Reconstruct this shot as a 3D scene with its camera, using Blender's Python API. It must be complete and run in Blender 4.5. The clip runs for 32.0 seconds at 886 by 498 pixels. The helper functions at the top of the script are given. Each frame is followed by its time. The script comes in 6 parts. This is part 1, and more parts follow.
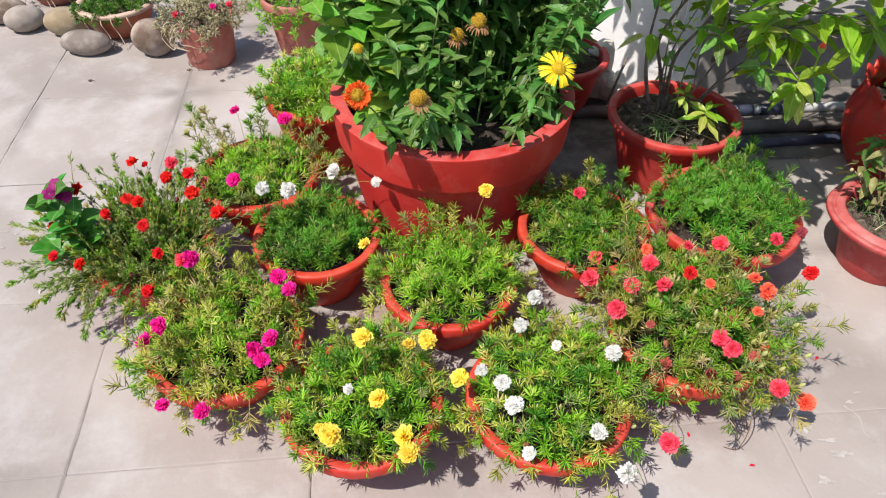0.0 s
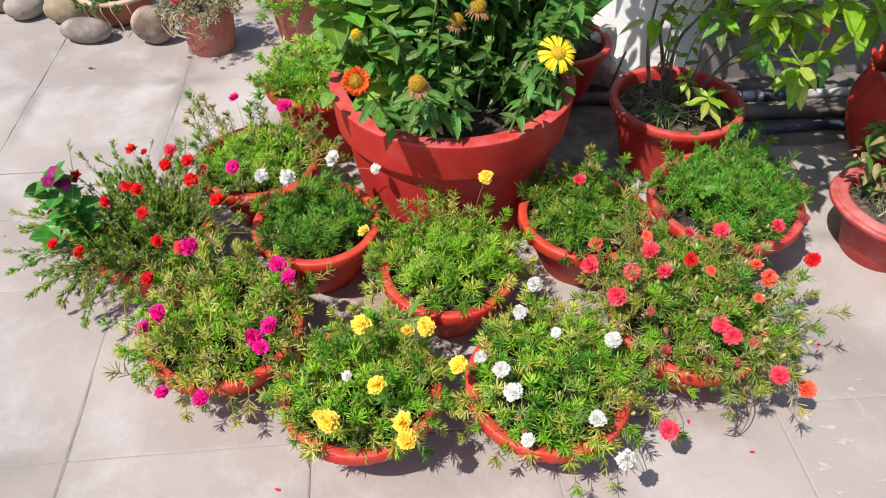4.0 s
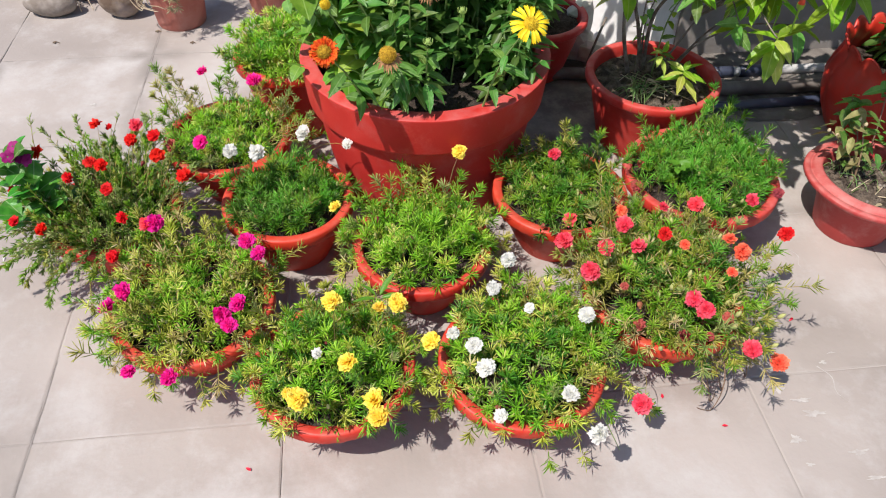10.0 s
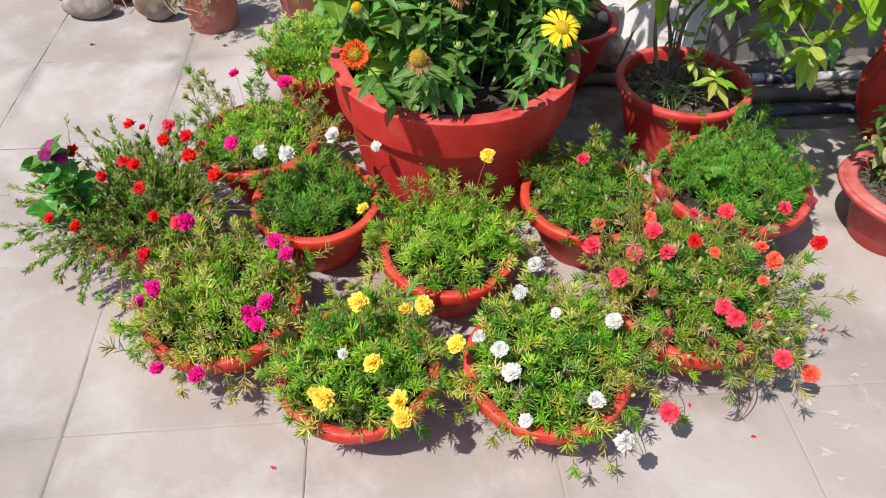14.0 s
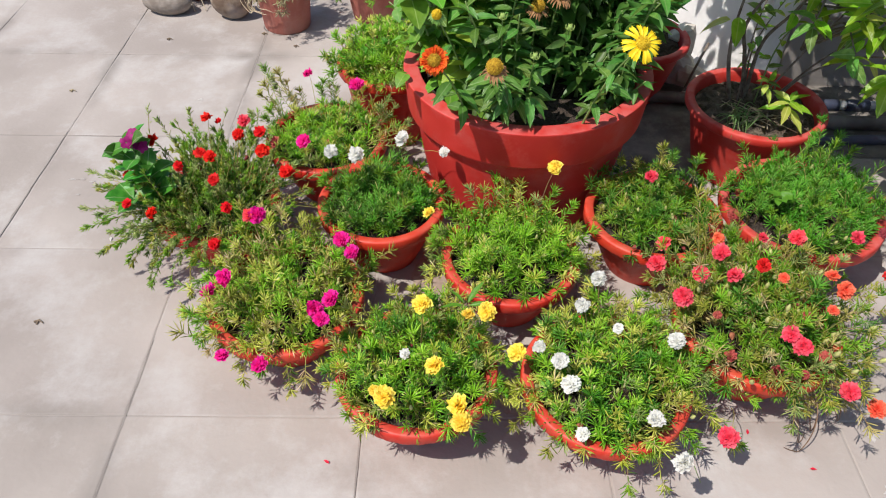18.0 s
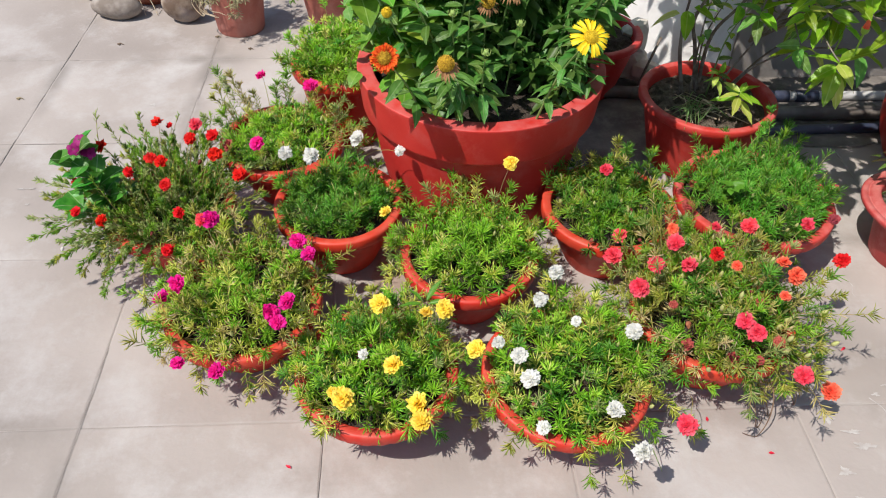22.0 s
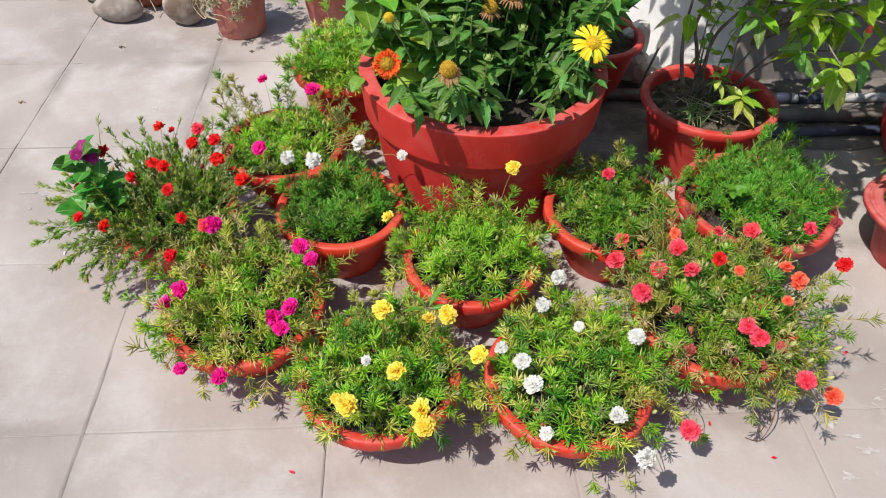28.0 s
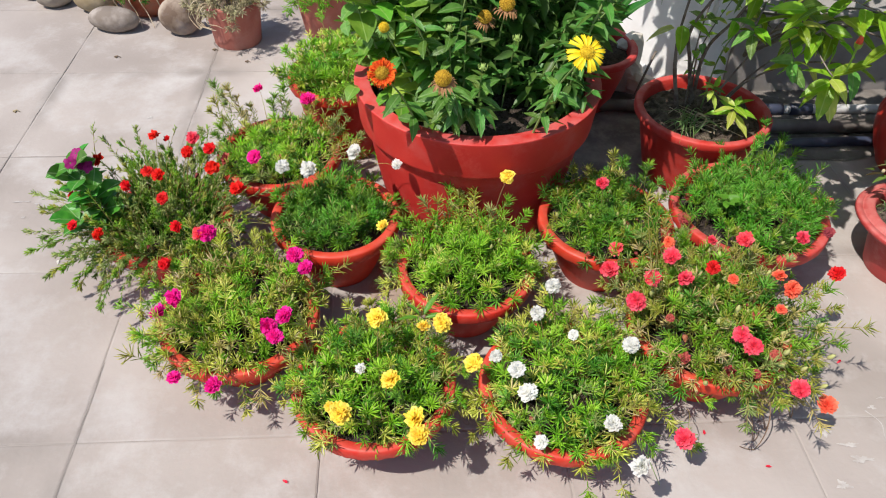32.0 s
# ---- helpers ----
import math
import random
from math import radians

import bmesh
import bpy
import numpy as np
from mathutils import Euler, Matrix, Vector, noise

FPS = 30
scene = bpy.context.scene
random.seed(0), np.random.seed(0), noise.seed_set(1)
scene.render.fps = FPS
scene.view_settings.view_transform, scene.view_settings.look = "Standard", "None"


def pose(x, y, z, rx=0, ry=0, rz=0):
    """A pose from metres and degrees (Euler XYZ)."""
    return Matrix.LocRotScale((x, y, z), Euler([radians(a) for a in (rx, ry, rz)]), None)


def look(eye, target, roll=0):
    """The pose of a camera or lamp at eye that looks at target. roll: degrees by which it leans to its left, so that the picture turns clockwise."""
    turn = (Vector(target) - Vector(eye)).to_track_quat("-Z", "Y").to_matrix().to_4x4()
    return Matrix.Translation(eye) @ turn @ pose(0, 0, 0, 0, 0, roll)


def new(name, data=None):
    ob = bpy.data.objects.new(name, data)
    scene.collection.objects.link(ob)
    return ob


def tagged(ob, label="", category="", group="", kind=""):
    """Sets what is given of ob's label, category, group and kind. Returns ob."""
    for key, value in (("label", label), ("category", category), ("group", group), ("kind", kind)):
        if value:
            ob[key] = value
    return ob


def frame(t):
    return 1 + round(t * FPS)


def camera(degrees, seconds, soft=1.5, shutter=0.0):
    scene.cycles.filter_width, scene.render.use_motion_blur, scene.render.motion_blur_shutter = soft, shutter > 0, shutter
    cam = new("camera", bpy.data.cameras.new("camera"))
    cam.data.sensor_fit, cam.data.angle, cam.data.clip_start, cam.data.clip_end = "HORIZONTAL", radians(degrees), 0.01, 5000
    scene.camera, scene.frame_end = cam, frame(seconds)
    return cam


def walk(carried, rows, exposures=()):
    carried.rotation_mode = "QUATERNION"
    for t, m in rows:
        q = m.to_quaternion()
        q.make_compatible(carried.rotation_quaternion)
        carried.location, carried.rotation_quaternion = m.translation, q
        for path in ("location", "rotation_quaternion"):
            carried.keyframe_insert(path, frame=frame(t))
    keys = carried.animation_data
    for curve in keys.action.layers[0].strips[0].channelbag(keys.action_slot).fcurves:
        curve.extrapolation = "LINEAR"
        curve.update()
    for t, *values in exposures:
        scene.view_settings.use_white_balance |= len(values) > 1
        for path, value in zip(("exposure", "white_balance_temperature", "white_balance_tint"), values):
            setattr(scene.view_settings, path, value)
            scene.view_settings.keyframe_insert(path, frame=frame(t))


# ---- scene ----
cam = camera(63.18, 32.0, soft=1.12)
# seconds, place, turn
ROWS = [
    (0, 1.4189, -2.7986, 1.6120, 47.088, -0.469, -5.627),
    (0.5, 1.4204, -2.7956, 1.6085, 46.353, -0.350, -6.154),
    (1, 1.4163, -2.8003, 1.6089, 46.684, -0.096, -5.652),
    (1.5, 1.4165, -2.8014, 1.6064, 46.576, -0.127, -5.582),
    (2, 1.4168, -2.7983, 1.6066, 46.626, -0.745, -5.779),
    (2.5, 1.4173, -2.7966, 1.6131, 46.698, -0.215, -5.185),
    (3, 1.4250, -2.7948, 1.6055, 46.164, -0.038, -5.350),
    (3.5, 1.4324, -2.7963, 1.6036, 46.126, -0.097, -5.445),
    (5.5, 1.4282, -2.8037, 1.6066, 46.591, -0.390, -5.285),
    (6, 1.4274, -2.8055, 1.6054, 46.554, -0.903, -5.672),
    (6.5, 1.4256, -2.8073, 1.6022, 46.536, -0.735, -5.797),
    (7, 1.4254, -2.8065, 1.6104, 46.508, -0.545, -5.331),
    (7.5, 1.4259, -2.8034, 1.6065, 46.419, -0.606, -5.527),
    (8, 1.4266, -2.8007, 1.6047, 46.477, -0.401, -5.565),
    (8.5, 1.4262, -2.8015, 1.6019, 46.455, -0.326, -5.403),
    (9, 1.4299, -2.8013, 1.5959, 45.868, -0.197, -5.111),
    (9.5, 1.4339, -2.7971, 1.5867, 45.001, -0.466, -5.363),
    (10, 1.4542, -2.7916, 1.5768, 44.701, -1.007, -6.701),
    (10.5, 1.4739, -2.7865, 1.5734, 44.832, -1.183, -8.509),
    (11, 1.4915, -2.7866, 1.5759, 45.120, -1.003, -9.812),
    (11.5, 1.5018, -2.7852, 1.5777, 45.407, -0.978, -10.510),
    (12, 1.5062, -2.7853, 1.5739, 45.209, -0.805, -10.628),
    (12.5, 1.4974, -2.7837, 1.5764, 45.013, -0.646, -9.884),
    (13, 1.4813, -2.7889, 1.5770, 45.335, -0.451, -7.927),
    (13.5, 1.4676, -2.7933, 1.5775, 45.186, -0.382, -6.846),
    (14, 1.4481, -2.7949, 1.5723, 45.109, -0.295, -4.647),
    (14.5, 1.4194, -2.7917, 1.5756, 45.100, 0.071, -2.072),
    (15, 1.3947, -2.7798, 1.5870, 46.159, -0.315, 0.177),
    (15.5, 1.3729, -2.7760, 1.5940, 47.094, -0.668, 1.807),
    (17.5, 1.3821, -2.7978, 1.5728, 45.630, -1.301, 0.729),
    (18, 1.3894, -2.8072, 1.5756, 45.819, -0.611, 0.208),
    (18.5, 1.3915, -2.8119, 1.5770, 46.257, -0.734, -0.298),
    (19, 1.3991, -2.8087, 1.5734, 46.292, -0.778, -0.985),
    (19.5, 1.4022, -2.8046, 1.5727, 45.982, -0.730, -1.219),
    (20, 1.4069, -2.8028, 1.5711, 45.897, -0.564, -1.214),
    (20.5, 1.4065, -2.8028, 1.5694, 45.975, -0.985, -1.391),
    (21, 1.4122, -2.8037, 1.5700, 45.908, -0.668, -1.751),
    (21.5, 1.4190, -2.8028, 1.5679, 45.818, -1.087, -2.410),
    (22, 1.4201, -2.8085, 1.5652, 45.984, -1.009, -2.767),
    (22.5, 1.4238, -2.8058, 1.5746, 46.280, -0.880, -2.687),
    (23, 1.4193, -2.8097, 1.5761, 46.667, -1.067, -2.844),
    (23.5, 1.4167, -2.8136, 1.5755, 46.922, -1.106, -2.758),
    (24, 1.4132, -2.8118, 1.5716, 46.884, -1.257, -2.894),
    (24.5, 1.4130, -2.8094, 1.5754, 46.686, -1.184, -2.817),
    (25, 1.4129, -2.8038, 1.5777, 46.635, -0.935, -2.948),
    (25.5, 1.4136, -2.8028, 1.5772, 46.665, -0.835, -2.889),
    (27.5, 1.4153, -2.8032, 1.5715, 46.749, -1.067, -2.997),
    (28, 1.4157, -2.7982, 1.5768, 45.893, -0.917, -2.784),
    (28.5, 1.4156, -2.8028, 1.5779, 46.378, -0.660, -2.946),
    (29, 1.4147, -2.8044, 1.5741, 46.258, -0.839, -2.832),
    (29.5, 1.4131, -2.8063, 1.5733, 46.245, -0.892, -2.767),
    (30, 1.4121, -2.8096, 1.5748, 46.507, -0.997, -2.799),
    (30.5, 1.4123, -2.8116, 1.5799, 47.003, -1.165, -2.975),
    (31, 1.4114, -2.8109, 1.5798, 47.142, -0.927, -3.061),
    (31.5, 1.4134, -2.8063, 1.5778, 46.906, -1.040, -3.036),
    (32, 1.4160, -2.8047, 1.5732, 46.803, -1.236, -3.048),
]
walk(cam, [(t, pose(x, y, z, rx, ry, rz)) for t, x, y, z, rx, ry, rz in ROWS], exposures=((0, 0.45, 6500, 12), (13, 0.44, 6500, 12), (18, 0.32, 6500, 10.5), (25, 0.34, 6500, 10), (32, 0.38, 6500, 10.5)))

# ---- world, sun, exposure ----
SUN_ELEV, SUN_AZ = 59.0, 212.0   # degrees; azimuth of the sun, counted from +x towards +y
world = bpy.data.worlds.new("sky")
scene.world = world
world.use_nodes = True
wn = world.node_tree
sky = wn.nodes.new("ShaderNodeTexSky")
sky.sky_type = "NISHITA"
sky.sun_disc = False
sky.sun_elevation = radians(SUN_ELEV)
sky.sun_rotation = radians(90 - SUN_AZ)
wn.nodes["Background"].inputs[1].default_value = 0.114
wn.links.new(sky.outputs[0], wn.nodes["Background"].inputs[0])
sun = new("sun", bpy.data.lights.new("sun", "SUN"))
sun.data.energy, sun.data.angle, sun.data.color = 4.42, radians(0.55), (1.0, 0.94, 0.875)
to_sun = Vector((math.cos(radians(SUN_AZ)) * math.cos(radians(SUN_ELEV)), math.sin(radians(SUN_AZ)) * math.cos(radians(SUN_ELEV)), math.sin(radians(SUN_ELEV))))
sun.matrix_world = look(to_sun * 10, (0, 0, 0))


# ---- materials ----
def material(name, colour, colour2=None, scale=20.0, rough=0.6, bump=0.0, bump_scale=80.0, spec=0.5, fine=None, vary=0.0, island=False, trans=0.0, detail=5.0, mix_lo=0.35, mix_hi=0.65, fine_scale=6.0, rough2=None, depth=0.004, dry=None, dust=None, heart=None, place=False, joint=None, rib=None):
    """A two-scale procedural surface: colour to colour2 by noise, fine dirt, random shade per piece, bump."""
    m = bpy.data.materials.new(name)
    m.use_nodes = True
    nt = m.node_tree
    n, l = nt.nodes, nt.links
    b = n["Principled BSDF"]
    b.inputs["Roughness"].default_value = rough
    b.inputs["Specular IOR Level"].default_value = spec
    co = n.new("ShaderNodeTexCoord")
    where = n.new("ShaderNodeNewGeometry").outputs["Position"] if place else co.outputs["Object"]
    noise1 = n.new("ShaderNodeTexNoise")
    noise1.inputs["Scale"].default_value, noise1.inputs["Detail"].default_value = scale, detail
    l.new(where, noise1.inputs["Vector"])
    ramp = n.new("ShaderNodeValToRGB")
    ramp.color_ramp.elements[0].position, ramp.color_ramp.elements[1].position = mix_lo, mix_hi
    ramp.color_ramp.elements[0].color = (*colour, 1)
    ramp.color_ramp.elements[1].color = (*(colour2 or colour), 1)
    l.new(noise1.outputs["Fac"], ramp.inputs["Fac"])
    out = ramp.outputs["Color"]
    if fine:
        noise2 = n.new("ShaderNodeTexNoise")
        noise2.inputs["Scale"].default_value, noise2.inputs["Detail"].default_value = fine_scale, 8.0
        noise2.inputs["Roughness"].default_value = 0.7
        l.new(where, noise2.inputs["Vector"])
        r2 = n.new("ShaderNodeMapRange")
        r2.inputs[1].default_value, r2.inputs[2].default_value = 0.48, 0.72
        l.new(noise2.outputs["Fac"], r2.inputs[0])
        mx = n.new("ShaderNodeMixRGB")
        mx.inputs[2].default_value = (*fine, 1)
        l.new(r2.outputs[0], mx.inputs[0])
        l.new(out, mx.inputs[1])
        out = mx.outputs[0]
    if vary:
        if island:
            rnd = n.new("ShaderNodeNewGeometry").outputs["Random Per Island"]
        else:
            rnd = n.new("ShaderNodeObjectInfo").outputs["Random"]
        mr = n.new("ShaderNodeMapRange")
        mr.inputs[3].default_value, mr.inputs[4].default_value = 1 - vary, 1 + vary
        l.new(rnd, mr.inputs[0])
        hs = n.new("ShaderNodeHueSaturation")
        l.new(mr.outputs[0], hs.inputs["Value"])
        mh = n.new("ShaderNodeMapRange")
        mh.inputs[3].default_value, mh.inputs[4].default_value = 0.5 - 0.07 * vary, 0.5 + 0.07 * vary
        l.new(rnd, mh.inputs[0])
        l.new(mh.outputs[0], hs.inputs["Hue"])
        l.new(out, hs.inputs["Color"])
        out = hs.outputs["Color"]
    if dry:                                            # a few straw-coloured pieces among the green
        pick = n.new("ShaderNodeMath")
        pick.operation = "GREATER_THAN"
        pick.inputs[1].default_value = 0.5
        frac = n.new("ShaderNodeMath")
        frac.operation = "FRACT"
        wide = n.new("ShaderNodeMath")
        wide.operation = "MULTIPLY"
        wide.inputs[1].default_value = 57.3
        l.new(rnd, wide.inputs[0])
        l.new(wide.outputs[0], frac.inputs[0])
        l.new(frac.outputs[0], pick.inputs[0])
        pick.inputs[1].default_value = 1 - dry[3]
        md = n.new("ShaderNodeMixRGB")
        md.inputs[2].default_value = (*dry[:3], 1)
        l.new(pick.outputs[0], md.inputs[0])
        l.new(out, md.inputs[1])
        out = md.outputs[0]
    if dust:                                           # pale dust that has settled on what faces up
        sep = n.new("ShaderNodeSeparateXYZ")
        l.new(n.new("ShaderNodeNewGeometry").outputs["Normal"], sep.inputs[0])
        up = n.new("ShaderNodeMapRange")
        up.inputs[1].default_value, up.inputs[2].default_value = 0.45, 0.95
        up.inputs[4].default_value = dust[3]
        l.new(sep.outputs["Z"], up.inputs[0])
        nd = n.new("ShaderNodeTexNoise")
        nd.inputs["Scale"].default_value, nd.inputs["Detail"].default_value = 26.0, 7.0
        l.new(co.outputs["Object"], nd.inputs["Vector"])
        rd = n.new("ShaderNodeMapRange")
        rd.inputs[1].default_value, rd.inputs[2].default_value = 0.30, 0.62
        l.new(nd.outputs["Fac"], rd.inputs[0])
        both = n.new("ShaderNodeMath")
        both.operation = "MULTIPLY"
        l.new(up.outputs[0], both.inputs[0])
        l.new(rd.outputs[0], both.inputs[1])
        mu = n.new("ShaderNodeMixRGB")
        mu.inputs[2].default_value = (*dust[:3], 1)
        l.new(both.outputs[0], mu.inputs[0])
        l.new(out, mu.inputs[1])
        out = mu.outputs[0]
    if rib:                                            # a paler midrib along the leaf
        sr = n.new("ShaderNodeSeparateXYZ")
        l.new(co.outputs["Object"], sr.inputs[0])
        ar = n.new("ShaderNodeMath")
        ar.operation = "ABSOLUTE"
        l.new(sr.outputs["Y"], ar.inputs[0])
        rr = n.new("ShaderNodeMapRange")
        rr.inputs[1].default_value, rr.inputs[2].default_value, rr.inputs[3].default_value, rr.inputs[4].default_value = 0.006, 0.022, 0.7, 0.0
        l.new(ar.outputs[0], rr.inputs[0])
        mr3 = n.new("ShaderNodeMixRGB")
        mr3.inputs[2].default_value = (*rib, 1)
        l.new(rr.outputs[0], mr3.inputs[0])
        l.new(out, mr3.inputs[1])
        out = mr3.outputs[0]
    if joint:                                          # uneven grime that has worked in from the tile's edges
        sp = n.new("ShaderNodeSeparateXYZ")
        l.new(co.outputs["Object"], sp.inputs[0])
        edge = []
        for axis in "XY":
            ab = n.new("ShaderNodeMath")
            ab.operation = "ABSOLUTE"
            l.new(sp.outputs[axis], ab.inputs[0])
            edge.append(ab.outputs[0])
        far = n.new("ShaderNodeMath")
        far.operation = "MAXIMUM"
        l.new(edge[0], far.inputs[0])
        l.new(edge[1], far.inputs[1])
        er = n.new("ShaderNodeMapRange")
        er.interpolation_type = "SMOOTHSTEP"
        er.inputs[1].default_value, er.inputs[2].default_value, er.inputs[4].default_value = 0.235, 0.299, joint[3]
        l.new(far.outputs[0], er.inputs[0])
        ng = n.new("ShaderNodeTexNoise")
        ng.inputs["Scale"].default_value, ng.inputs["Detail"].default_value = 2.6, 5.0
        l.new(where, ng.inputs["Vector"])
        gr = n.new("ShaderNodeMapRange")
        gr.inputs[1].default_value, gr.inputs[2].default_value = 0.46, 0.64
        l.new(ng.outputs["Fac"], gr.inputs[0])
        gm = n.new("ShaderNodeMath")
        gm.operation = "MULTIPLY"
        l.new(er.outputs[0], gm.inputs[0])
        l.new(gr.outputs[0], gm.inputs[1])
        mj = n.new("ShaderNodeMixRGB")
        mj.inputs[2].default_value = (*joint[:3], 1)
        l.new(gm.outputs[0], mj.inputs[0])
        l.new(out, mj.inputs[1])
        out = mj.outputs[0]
    if heart:                                          # petals deeper in colour towards the bloom's heart
        vl = n.new("ShaderNodeVectorMath")
        vl.operation = "LENGTH"
        l.new(co.outputs["Object"], vl.inputs[0])
        vr = n.new("ShaderNodeMapRange")
        vr.inputs[1].default_value, vr.inputs[2].default_value = 0.006, 0.026
        vr.inputs[3].default_value, vr.inputs[4].default_value = 0.85, 0.0
        l.new(vl.outputs["Value"], vr.inputs[0])
        mh2 = n.new("ShaderNodeMixRGB")
        mh2.inputs[2].default_value = (*heart, 1)
        l.new(vr.outputs[0], mh2.inputs[0])
        l.new(out, mh2.inputs[1])
        out = mh2.outputs[0]
    l.new(out, b.inputs["Base Color"])
    if rough2 is not None:
        mr2 = n.new("ShaderNodeMapRange")
        mr2.inputs[3].default_value, mr2.inputs[4].default_value = rough, rough2
        l.new(noise1.outputs["Fac"], mr2.inputs[0])
        l.new(mr2.outputs[0], b.inputs["Roughness"])
    if bump:
        nb = n.new("ShaderNodeTexNoise")
        nb.inputs["Scale"].default_value, nb.inputs["Detail"].default_value = bump_scale, 6.0
        l.new(where, nb.inputs["Vector"])
        bp = n.new("ShaderNodeBump")
        bp.inputs["Strength"].default_value, bp.inputs["Distance"].default_value = bump, depth
        l.new(nb.outputs["Fac"], bp.inputs["Height"])
        l.new(bp.outputs["Normal"], b.inputs["Normal"])
    if trans:
        tr = n.new("ShaderNodeBsdfTranslucent")
        l.new(out, tr.inputs["Color"])
        ms = n.new("ShaderNodeMixShader")
        ms.inputs[0].default_value = trans
        l.new(b.outputs[0], ms.inputs[1])
        l.new(tr.outputs[0], ms.inputs[2])
        l.new(ms.outputs[0], n["Material Output"].inputs["Surface"])
    return m


